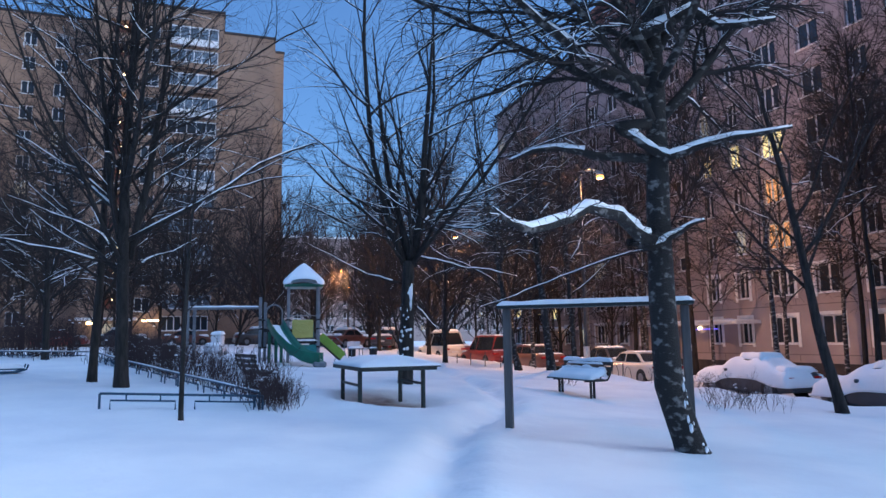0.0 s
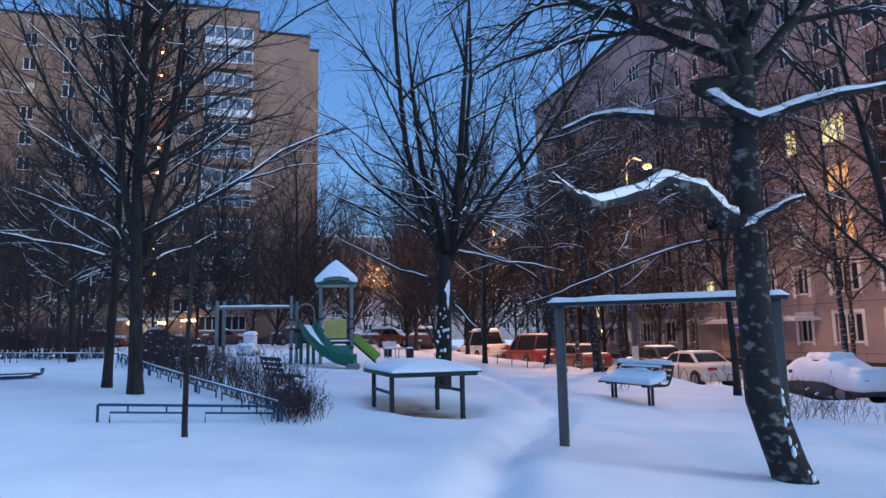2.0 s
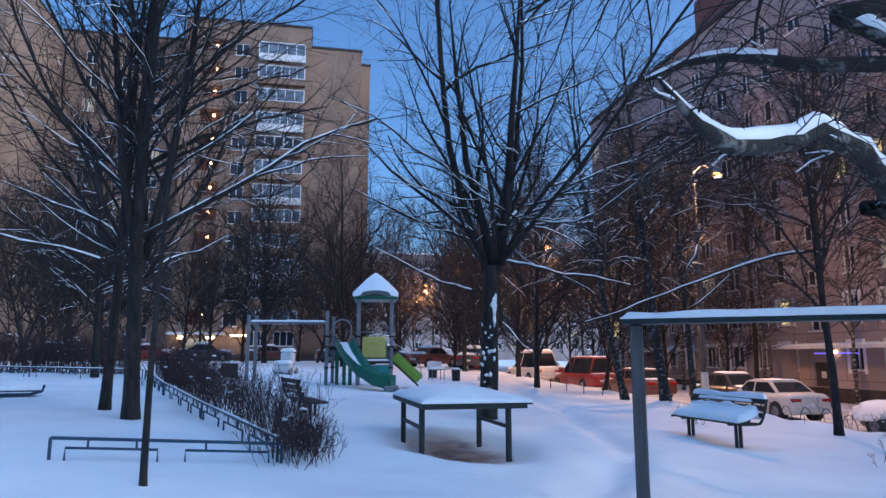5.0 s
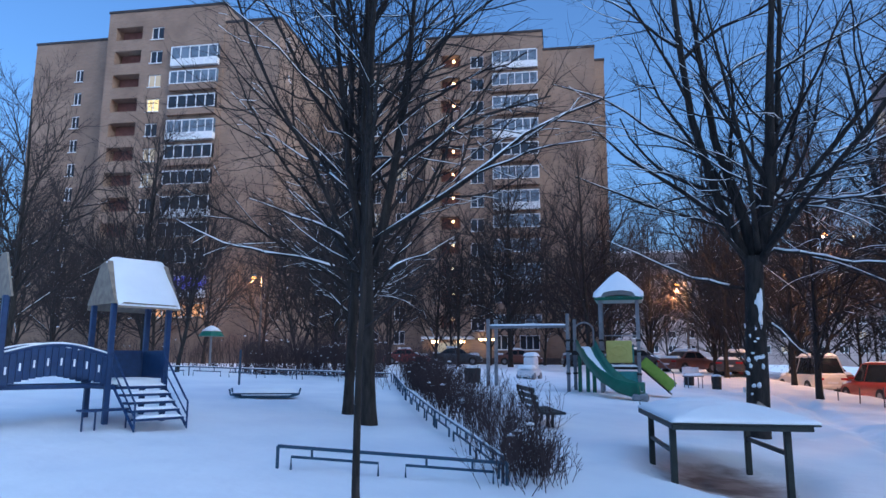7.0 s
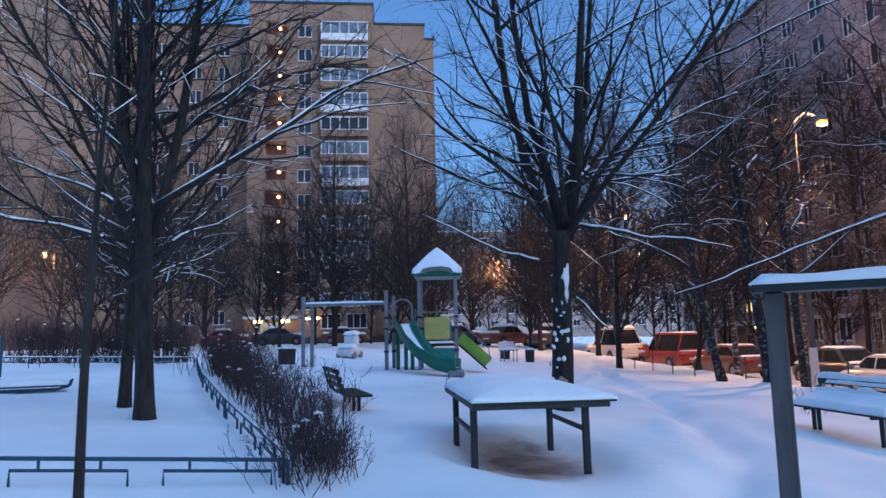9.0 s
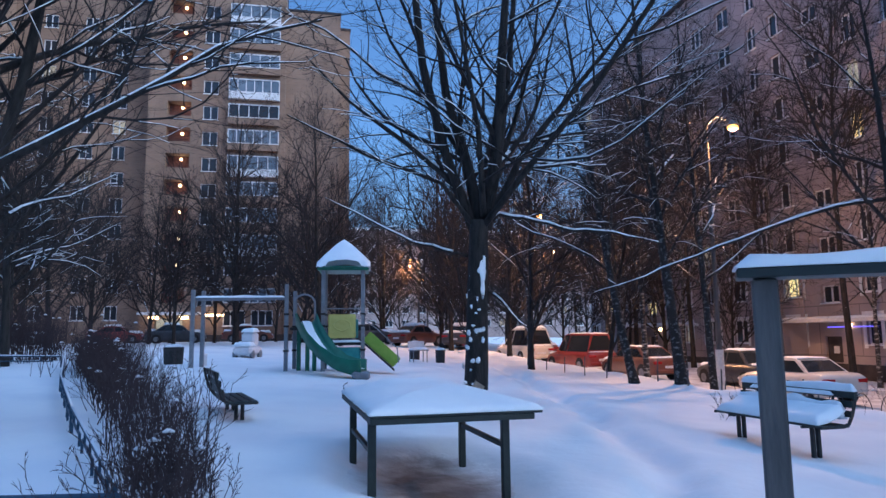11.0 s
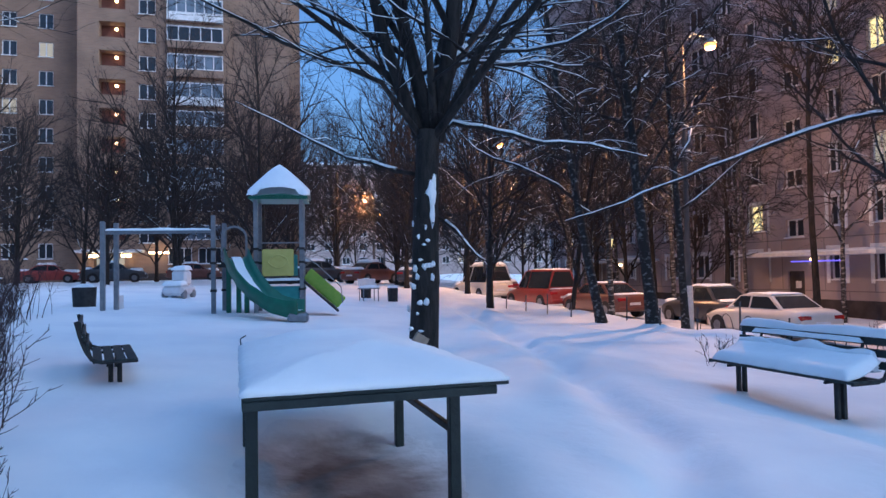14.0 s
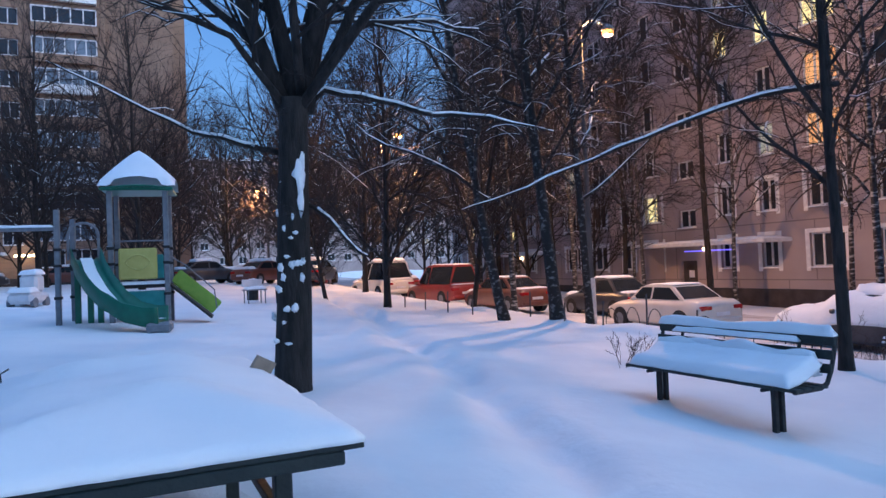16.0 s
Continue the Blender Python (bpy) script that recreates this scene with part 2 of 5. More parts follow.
# ---- ground ----
TRACK = [Vector((-1.9, -6)), Vector((-1.7, -0.5)), Vector((-0.3, 4.3)), Vector((0.35, 5.8)), Vector((1.62, 8.9)), Vector((3.3, 11.4)), Vector((4.6, 13.6)), Vector((5.4, 17)), Vector((6.3, 22)), Vector((7.4, 28)), Vector((8.5, 36))]


def off_track(x, y):
    best = 9.0
    for a, b in zip(TRACK, TRACK[1:]):
        d, p = b - a, Vector((x, y)) - a
        k = max(0, min(1, p.dot(d) / d.length_squared))
        best = min(best, (p - d * k).length)
    return best


def ground_z(x, y):
    z = g(x, y)
    if -16 < x < 13 and -8 < y < 45:
        z += 0.05 * noise.noise((x * 0.45, y * 0.45, 0)) + 0.022 * noise.noise((x * 1.6, y * 1.6, 4)) + 0.012 * noise.noise((x * 4.0, y * 4.0, 9))
        d = off_track(x, y)
        if d < 1.2:
            z -= 0.15 * math.exp(-(d / 0.26) ** 2) * (1 + 0.7 * noise.noise((x * 3, y * 3, 2)))
            z += 0.02 * math.exp(-((d - 0.6) / 0.25) ** 2)
        ex, ey = (x - 1.74) / 1.0, (y - 13.35) / 1.55
        e = math.sqrt(ex * ex + ey * ey)
        z += -0.17 * math.exp(-e ** 4) + 0.05 * math.exp(-((e - 1.25) / 0.3) ** 2)
    q = x - 12.2 - 0.12 * max(0, 24 - max(y, -20))
    k = 1 / (1 + math.exp(-max(-50, min(50, q / 0.35))))
    if y > -20:
        z += -0.48 * k * (1 if x < 40 else 0) + 0.16 * math.exp(-min(80, ((q + 0.8) / 0.8) ** 2)) * (1 + 0.8 * noise.noise((x * 0.9, y * 0.9, 7)))
    return z


def steps(lo, hi, fine0, fine1, fine):
    out, s, p = [], fine, fine0
    while p > lo:
        s *= 1.25
        p -= s
        out.insert(0, p)
    p = fine0
    while p < fine1:
        out.append(p)
        p += fine
    s = fine
    while p < hi:
        out.append(p)
        s *= 1.25
        p += s
    return out + [hi]


gs = Soup()
GX, GY = steps(-1500, 1500, -10, 14, 0.16), steps(-1500, 1500, -2, 30, 0.16)
gs.v = [(x, y, ground_z(x, y)) for y in GY for x in GX]
gs.f = [(j * len(GX) + i, j * len(GX) + i + 1, (j + 1) * len(GX) + i + 1, (j + 1) * len(GX) + i) for j in range(len(GY) - 1) for i in range(len(GX) - 1)]
setting("ground", gs, SNOW_GROUND, "deep snow with a shallow trodden footpath", True)
# Patch under the table: dirt, with the table's shade in its colour.
ds = Soup()
for i in range(15):
    for j in range(48):
        a, q = 2 * math.pi * j / 48, i / 14
        r_ = q * (0.90 + 0.16 * noise.noise((math.cos(a) * 1.9, math.sin(a) * 1.9, 5)) + 0.07 * noise.noise((math.cos(a) * 6, math.sin(a) * 6, 8)))
        x, y = 1.70 + 1.05 * r_ * math.cos(a), 13.45 + 1.75 * r_ * math.sin(a)
        ds.v.append((x, y, ground_z(x, y) + 0.012 * (1 - q ** 2) + 0.02 * noise.noise((x * 5, y * 5, 3)) * (1 - q) - 0.03 * q ** 8 + 0.016))
ds.f = [(i * 48 + j, i * 48 + (j + 1) % 48, i * 48 + 48 + (j + 1) % 48, i * 48 + 48 + j) for i in range(14) for j in range(48)]
setting("ground_patch", ds, DIRTY_SHADED, "bare trampled earth and thin snow below the table, its shade painted in", True)
rs = Soup()
RY = [-30 + 2.0 * i for i in range(76)]
rs.v = [(x, y, ground_z(x, y) + 0.03 + 0.02 * noise.noise((x, y * 0.4, 1))) for y in RY for x in (14.6, 16, 18, 20, 22, 24.5)]
rs.f = [(j * 6 + i, j * 6 + i + 1, j * 6 + i + 7, j * 6 + i + 6) for j in range(75) for i in range(5)]
setting("road", rs, ASPHALT, "driveway of packed, trodden snow", True)


# ---- buildings ----
def facade(body, m, a0, a1, z0, z1, holes):
    """Wall in the plane of m's x and z, facing -y, with openings (a0, a1, z0, z1, depth) and their reveals."""
    xs = sorted({a0, a1, *[h[0] for h in holes], *[h[1] for h in holes]})
    zs = sorted({z0, z1, *[h[2] for h in holes], *[h[3] for h in holes]})
    P = lambda x, y, z: tuple(m @ Vector((x, y, z)))
    for i in range(len(xs) - 1):
        for j in range(len(zs) - 1):
            cx, cz = (xs[i] + xs[i + 1]) / 2, (zs[j] + zs[j + 1]) / 2
            if not any(h[0] < cx < h[1] and h[2] < cz < h[3] for h in holes):
                body.quad(P(xs[i], 0, zs[j]), P(xs[i + 1], 0, zs[j]), P(xs[i + 1], 0, zs[j + 1]), P(xs[i], 0, zs[j + 1]))
    for x0, x1, b0, b1, d in holes:
        body.quad(P(x0, 0, b0), P(x0, d, b0), P(x0, d, b1), P(x0, 0, b1))
        body.quad(P(x1, 0, b0), P(x1, 0, b1), P(x1, d, b1), P(x1, d, b0))
        body.quad(P(x0, 0, b0), P(x1, 0, b0), P(x1, d, b0), P(x0, d, b0))
        body.quad(P(x0, 0, b1), P(x0, d, b1), P(x1, d, b1), P(x1, 0, b1))


def weld(soup):
    """Joins the corners that lie on one another."""
    seen, where = {}, []
    for q in soup.v:
        where.append(seen.setdefault(tuple(round(c, 4) for c in q), len(seen)))
    soup.v, soup.f = list(seen), [tuple(where[i] for i in f) for f in soup.f]
    return soup


def lattice(m, x0, x1, z0, z1, n, edge, bar, depth):
    """A window frame in one piece with n lights side by side."""
    f = Soup()
    step = (x1 - x0 - 2 * edge - (n - 1) * bar) / n
    facade(f, m, x0, x1, z0, z1, [(x0 + edge + i * (step + bar), x0 + edge + i * (step + bar) + step, z0 + edge, z1 - edge, depth) for i in range(n)])
    return weld(f)


WINDOWS = {}


def window(house, m, w, h, panes=2, pane=None, surround=False):
    """A framed window whose middle is at m, facing -y."""
    pane = pane or GLASS
    key = (round(w, 2), round(h, 2), panes, pane.name, surround)
    if key not in WINDOWS:
        f, p, s = Soup(), Soup(), Soup()
        f = lattice(pose(0, -0.04, 0), -w / 2, w / 2, -h / 2, h / 2, panes, 0.07, 0.09, 0.07)
        p.quad((-w / 2, 0.02, -h / 2), (w / 2, 0.02, -h / 2), (w / 2, 0.02, h / 2), (-w / 2, 0.02, h / 2))
        s.box(-w / 2 - 0.05, w / 2 + 0.05, -0.30, 0, -h / 2 - 0.06, -h / 2)
        r = Soup()
        if surround:
            for x0, x1, z0, z1 in ((-w / 2 - 0.22, -w / 2 - 0.01, -h / 2 - 0.2, h / 2 + 0.2), (w / 2 + 0.01, w / 2 + 0.22, -h / 2 - 0.2, h / 2 + 0.2), (-w / 2 - 0.01, w / 2 + 0.01, h / 2 + 0.01, h / 2 + 0.2)):
                r.box(x0, x1, -0.215, -0.18, z0, z1)
        WINDOWS[key] = (f.mesh("window_frame", TRIM), p.mesh("pane", pane), s.mesh("sill", SNOW), r.mesh("surround", TRIM) if surround else None)
    f, p, s, r = WINDOWS[key]
    ob = new("window", f)
    ob.parent = house
    ob.matrix_parent_inverse = Matrix()
    ob.matrix_basis = m
    for nm, me in (("pane", p), ("sill", s), ("surround", r)):
        if me:
            c = new(nm, me)
            c.parent = ob
    return ob


def roof_slab(house, x0, x1, y0, y1, z):
    part("roof", Soup().box(x0 - 0.1, x1 + 0.1, y0 - 0.1, y1 + 0.1, z + 0.003, z + 0.3, 0.03), BRICK_RED if z < 0 else PLINTH, house)
    part("roof_snow", Soup().mound(x0, x1, y0, y1, z + 0.3, 0.22, 8, 8), SNOW, house, smooth=True)


FLOOR = 2.85
brick_tower = thing("apartment_building", pose(0, 0, 0), "tan brick twelve-storey apartment block with glazed balconies", "building")
tw = Soup()
rng = random.Random(5)


def block(u0, u1, v0, v1, z1, holes, z0=0.3):
    facade(tw, pose(0, v0, 0), u0, u1, z0, z1, holes)
    tw.quad((u0, v0, z0), (u0, v0, z1), (u0, v1, z1), (u0, v1, z0))
    tw.quad((u1, v0, z0), (u1, v1, z0), (u1, v1, z1), (u1, v0, z1))
    tw.quad((u0, v1, z0), (u0, v1, z1), (u1, v1, z1), (u1, v1, z0))
    roof_slab(brick_tower, u0, u1, v0, v1, z1)


def column(v, u, w, h, ztop, n, panes, holes, pick=None):
    for i in range(n):
        z = ztop - FLOOR * i
        holes.append((u - w / 2, u + w / 2, z - h / 2, z + h / 2, 0.2))
        window(brick_tower, pose(u, v + 0.16, z), w, h, panes, pick(i) if pick else GLASS)


LAMP_POINTS = []


def loggias(v, u0, u1, ztop, n, holes, lit):
    for i in range(n):
        back = Soup()
        z = ztop - FLOOR * i
        holes.append((u0, u1, z - 0.75, z + 0.8, 1.3))
        back.quad((u0, v + 1.3, z - 0.75), (u1, v + 1.3, z - 0.75), (u1, v + 1.3, z + 0.8), (u0, v + 1.3, z + 0.8))
        part("loggia", back, LOGGIA, brick_tower, "dark red painted loggia back wall")
        if lit:
            b = bmesh.new()
            bmesh.ops.create_icosphere(b, subdivisions=2, radius=0.17)
            s = Soup()
            s.v = [tuple(q.co + Vector(((u0 + u1) / 2 + 0.25, v + 0.9, z + 0.35))) for q in b.verts]
            s.f = [tuple(q.index for q in f.verts) for f in b.faces]
            b.free()
            part("stair_lamp", s, BULB_W, brick_tower, "lit round stair lamp", True)
            LAMP_POINTS.append(((u0 + u1) / 2, v + 0.6, z + 0.3))


def balconies(v, u0, u1, ztop, n, pick=None):
    """Glazed balconies that stand proud of the wall, each with its parapet, frame and panes."""
    for i in range(n):
        z = ztop - FLOOR * i
        bal = part("balcony", Soup().box(u0, u1, v - 0.55, v - 0.003, z - 1.45, z - 0.7, 0.02), BRICK if i % 3 else TRIM, brick_tower)
        part("frame", frame_grid(u0, u1, v - 0.5, z - 0.7, z + 0.85, 5 + i % 2), TRIM, bal)
        s = Soup()
        s.quad((u0 + 0.02, v - 0.42, z - 0.7), (u1 - 0.02, v - 0.42, z - 0.7), (u1 - 0.02, v - 0.42, z + 0.85), (u0 + 0.02, v - 0.42, z + 0.85))
        s.quad((u1 - 0.02, v - 0.42, z - 0.7), (u1 - 0.02, v - 0.01, z - 0.7), (u1 - 0.02, v - 0.01, z + 0.85), (u1 - 0.02, v - 0.42, z + 0.85))
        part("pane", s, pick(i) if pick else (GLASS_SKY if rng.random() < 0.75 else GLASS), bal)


def frame_grid(u0, u1, v, z0, z1, n):
    return lattice(pose(0, v, 0), u0, u1, z0, z1, n, 0.11, 0.10, 0.09)


some = lambda i: LIT_DIM if rng.random() < 0.04 else GLASS
h = []
column(71.0, -55.0, 1.0, 1.5, 34.1, 11, 2, h)
block(-61.0, -50.3, 71.0, 95, 38.3, h)
h = []
loggias(69.2, -49.3, -46.0, 37.9, 12, h, False)
column(69.2, -44.1, 1.5, 1.5, 37.7, 12, 2, h, lambda i: LIT_Y if i == 3 else LIT_DIM if i in (2, 5, 6) else GLASS)
block(-50.3, -36.0, 69.2, 95, 40.5, h)
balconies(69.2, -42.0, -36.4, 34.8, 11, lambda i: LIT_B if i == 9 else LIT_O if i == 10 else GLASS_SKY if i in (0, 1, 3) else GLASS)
block(-36.0, -29.5, 69.4, 95, 38.3, [])
h = []
column(82.6, -22.0, 1.3, 1.5, 35.4, 12, 2, h, some)
column(82.6, -18.8, 1.3, 1.5, 35.4, 12, 2, h, some)
column(82.6, -26.0, 1.3, 1.5, 35.4, 12, 2, h, some)
block(-29.5, -15.5, 82.6, 95, 38.3, h)
h = []
loggias(80.3, -13.6, -11.2, 37.1, 12, h, True)
column(80.3, -9.2, 1.55, 1.5, 36.8, 12, 2, h, some)
h.append((-14.0, -11.3, 1.2, 3.4, 1.2))
block(-15.5, -1.4, 80.3, 95, 40.1, h)
balconies(80.3, -7.35, -2.0, 37.0, 12)
block(-1.4, 4.6, 81.0, 95, 38.0, [])
block(4.6, 5.9, 84.0, 95, 37.6, [])
part("wall", tw, BRICK, brick_tower)
# The back wall emits, standing in for lamplight inside the recess.
part("entrance_wall", Soup().box(-14.0, -11.3, 81.4, 81.5, 1.2, 3.4), LIT_DIM, brick_tower, "entrance recess wall that glows as if lit")
part("entrance_canopy", Soup().box(-15.3, -9.5, 78.3, 80.29, 3.75, 4.0, 0.03), TRIM, brick_tower)
for i, u in enumerate((-13.9, -11.0)):
    part("entrance_lamp", Soup().box(u - 0.45, u + 0.45, 79.2, 79.5, 3.3, 3.6, 0.05), BULB_W, brick_tower, "lit entrance lamp")
part("strip_lamp", Soup().box(-9.0, -7.2, 79.4, 79.7, 3.6, 3.8, 0.03), BULB_W, brick_tower)
part("basement", Soup().box(-15.5, 4.6, 80.0, 80.29, 0.2, 1.7, 0.02), PLINTH, brick_tower)
for u in (-6.2, -3.4):
    window(brick_tower, pose(u, 80.22, 3.4), 2.2, 1.6, 3, GLASS)

panel_house = thing("apartment_building", pose(30, 0, 0, 0, 0, -90), "pinkish grey nine-storey panel apartment block with white frames", "building")
# local x runs along -y of the world, local y into the house
pw, holes = Soup(), []
LIT = {(42.3, 1): LIT_Y, (34.0, 4): LIT_Y, (30.9, 3): LIT_O, (34.0, 2): LIT_DIM, (30.9, 4): LIT_Y, (36.65, 4): LIT_Y, (50.9, 2): LIT_DIM, (56.65, 3): LIT_DIM, (62.3, 1): LIT_Y, (54.0, 0): LIT_DIM, (30.9, 2): LIT_O, (67.7, 1): LIT_Y, (22.3, 2): LIT_DIM}
for base in (2, 22, 42, 62):
    for off, w, pn in ((8.9, 1.75, 3), (5.7, 1.5, 2), (2.7, 1.0, 2), (0.3, 1.4, 2), (-5.35, 0.95, 2), (-8.0, 0.95, 2)):
        for i in range(9):
            v, z = base + off, 1.4 + 2.8 * i
            a = -v
            holes.append((a - w / 2, a + w / 2, z - 0.78, z + 0.78, 0.2))
            lit = next((mm for (q, k), mm in LIT.items() if abs(q - v) < 0.4 and k == i), None)
            window(panel_house, pose(a, 0.18, z), w, 1.56, pn, lit or (LIT_DIM if rng.random() < 0.02 else GLASS), i < 2)
    for i in range(8):
        z = 3.45 + 2.8 * i
        a = -(base - 2.5)
        holes.append((a - 0.65, a + 0.65, z - 0.5, z + 0.5, 0.2))
        window(panel_house, pose(a, 0.18, z), 1.3, 1.0, 2, LIT_Y if base == 62 and i < 2 else LIT_DIM if rng.random() < 0.1 else GLASS)
    a = -(base - 2.5)
    holes.append((a - 0.6, a + 0.6, -0.39, 1.05, 0.25))
    part("door", Soup().box(a - 0.6, a + 0.6, 0.12, 0.2, -0.39, 1.05, 0.01), PLINTH, panel_house, "dark steel entrance door")
    part("door_window", Soup().box(a - 0.15, a + 0.25, 0.10, 0.119, 0.1, 0.5, 0.005), TRIM, panel_house)
    can = part("canopy", Soup().box(a - 2.4, a + 6.2 - 2.4 + 3.0, -1.9, -0.003, 1.85, 2.02, 0.02), TRIM, panel_house, "concrete entrance canopy")
    part("canopy_snow", Soup().mound(a - 2.4, a + 6.8, -1.9, -0.05, 2.02, 0.13, 12, 6), SNOW, can, smooth=True)
    part("side_wall", Soup().box(a - 2.2, a - 2.0, -1.8, -0.003, -1.5, 1.849), PANEL, panel_house)
    part("entrance_lamp", Soup().box(a + 1.2, a + 1.45, -0.2, -0.004, 1.55, 1.75, 0.03), BULB_W, panel_house)
    if base == 42:
        part("strip_lamp", Soup().box(a + 0.6, a + 4.0, -0.9, -0.86, 1.55, 1.60, 0.005), PURPLE, panel_house, "violet fairy-light strip")
facade(pw, pose(0, 0, 0), -72, 8, -0.45, 27.4, [q for q in holes if q[2] > -0.4])
pw.box(-72, 8, 0.3, 14, 27.0, 27.39)
pw.quad((-72, 0, -2), (-72, 0, 27.4), (-72, 14, 27.4), (-72, 14, -2))
pw.quad((8, 0, -2), (8, 14, -2), (8, 14, 27.4), (8, 0, 27.4))
part("wall", pw, PANEL, panel_house)
for base in (2, 22, 42, 62):
    a = -(base - 2.5)
    part("bay_edge", Soup().box(a - 2.35, a - 2.05, -0.10, -0.003, 2.2, 27.3, 0.02), PANEL, panel_house)
part("basement", Soup().box(-72, 8, 0.1, 0.4, -2.2, -0.451), PLINTH, panel_house)
part("roof", Soup().box(-72.2, 8.2, -0.2, 14.2, 27.401, 27.75, 0.03), PLINTH, panel_house)
part("machine_room", Soup().box(-52, -43, 1.0, 9, 27.75, 31.5, 0.03), BRICK_RED, panel_house, "red brick lift machine room")

far_house = thing("apartment_building", pose(0, 0, 0), "distant grey apartment block behind the trees", "building")
fh, h = Soup(), []
for i in range(7):
    for k in range(16):
        u, z = 12 + 3.6 * k, 4 + 2.9 * i
        h.append((u - 0.8, u + 0.8, z - 0.7, z + 0.7, 0.2))
        window(far_house, pose(u, 150.16, z), 1.6, 1.4, 2, LIT_DIM if rng.random() < 0.10 else GLASS)
facade(fh, pose(0, 150, 0), 8, 70, 0, 24, h)
fh.box(8, 70, 150.4, 162, 0, 23.9)
part("wall", fh, PANEL, far_house)
part("roof", Soup().box(7.8, 70.2, 149.8, 162.2, 24.001, 24.4, 0.05), SNOW, far_house)

# ---- trees ----
def grow(rng, p, d, length, r, level, spec, out, steps_n=7, tip=0.3):
    pts, rads = [p.copy()], [r]
    d = d.normalized()
    for i in range(1, steps_n + 1):
        wob = spec["wob"][min(level, 3)]
        d = (d + Vector((rng.uniform(-wob, wob), rng.uniform(-wob, wob), rng.uniform(-wob, wob) + spec["up"][min(level, 3)]))).normalized()
        p = p + d * (length / steps_n)
        pts.append(p.copy())
        rads.append(r * (1 - (1 - tip) * i / steps_n))
    out.append((pts, rads, level))
    sprout(rng, pts, rads, length, level, spec, out)


def sprout(rng, pts, rads, length, level, spec, out):
    """Side branches along a branch that stands."""
    if level >= spec["depth"]:
        return
    n, steps_n = spec["n"][level], len(pts) - 1
    spin = rng.uniform(0, 6.28)
    for k in range(n):
        f = spec["first"][level] + (0.99 - spec["first"][level]) * (k + rng.uniform(0.1, 0.9)) / n
        q = f * steps_n
        i = min(int(q), steps_n - 1)
        base = pts[i].lerp(pts[i + 1], q - i)
        ax = (pts[i + 1] - pts[i]).normalized()
        spin += 2.4 + rng.uniform(-0.5, 0.5)
        o = ax.orthogonal().normalized()
        o = Matrix.Rotation(spin, 3, ax) @ o
        ang = radians(rng.uniform(*spec["ang"][level]))
        nd = ax * math.cos(ang) + o * math.sin(ang)
        if level > 0 and nd.z < -0.35:
            nd.z *= -0.5
        ln = length * rng.uniform(*spec["len"][level]) * (1.15 - 0.75 * f if level == 0 else 1.1 - 0.6 * f)
        grow(rng, base, nd, ln, max(0.0035, min(rads[i] * rng.uniform(0.35, 0.6), 0.03 * ln + 0.004)), level + 1, spec, out, 6 if level < 2 else 4)


def snow_on(soup, lines, rng, share, least=0.0065):
    for pts, rads, level in lines:
        run, rr = [], []
        keep = rng.random() < share
        for i in range(len(pts) - 1):
            a, b = pts[i], pts[i + 1]
            s = (b - a)
            flat = s.length > 0 and abs(s.z) / s.length < 0.72
            if flat and rads[i] > least and keep and level > 0 and rng.random() < 0.92:
                t = max(0.0065, min(0.04, rads[i] * 0.7))
                if not run:
                    run, rr = [a + Vector((0, 0, rads[i] * 0.75))], [t * 0.4]
                run.append(b + Vector((0, 0, rads[i + 1] * 0.75)))
                rr.append(t * rng.uniform(0.75, 1.2))
            else:
                if len(run) > 1:
                    soup.tube(run, rr, 5)
                run, rr = [], []
        if len(run) > 1:
            rr[-1] *= 0.4
            soup.tube(run, rr, 5)


LINDEN = dict(n=[22, 13, 10], first=[0.2, 0.15, 0.1], ang=[(35, 68), (25, 60), (25, 60)], len=[(0.48, 0.62), (0.42, 0.6), (0.35, 0.6)], wob=[0.03, 0.2, 0.26, 0.28], up=[0.02, 0.09, 0.05, 0.01], depth=3)
ELM = dict(n=[14, 11, 9], first=[0.3, 0.15, 0.1], ang=[(28, 60), (25, 60), (25, 60)], len=[(0.5, 0.7), (0.42, 0.6), (0.35, 0.6)], wob=[0.04, 0.2, 0.26, 0.26], up=[0.03, 0.06, 0.04, 0.0], depth=3)
VASE = dict(n=[3, 10, 8, 4], first=[0.78, 0.12, 0.1, 0.1], ang=[(10, 42), (30, 65), (25, 60), (25, 60)], len=[(4.6, 6.2), (0.36, 0.52), (0.4, 0.6), (0.4, 0.6)], wob=[0.03, 0.15, 0.24, 0.28], up=[0.02, 0.03, 0.03, 0.0], depth=4)
BIRCHY = dict(n=[22, 9, 8], first=[0.28, 0.15, 0.1], ang=[(30, 60), (25, 55), (25, 55)], len=[(0.28, 0.40), (0.4, 0.6), (0.5, 0.8)], wob=[0.02, 0.2, 0.26, 0.2], up=[0.02, 0.02, -0.12, -0.25], depth=3)
SAPLING = dict(n=[10, 5], first=[0.35, 0.2], ang=[(30, 55), (25, 50)], len=[(0.35, 0.5), (0.3, 0.5)], wob=[0.04, 0.12, 0.15, 0.2], up=[0.03, 0.06, 0.04, 0.0], depth=2)
FAR = dict(n=[21, 11, 8], first=[0.08, 0.12, 0.1], ang=[(25, 58), (25, 55), (20, 55)], len=[(0.42, 0.6), (0.42, 0.62), (0.4, 0.7)], wob=[0.04, 0.12, 0.15, 0.2], up=[0.03, 0.07, 0.05, 0.0], depth=3)
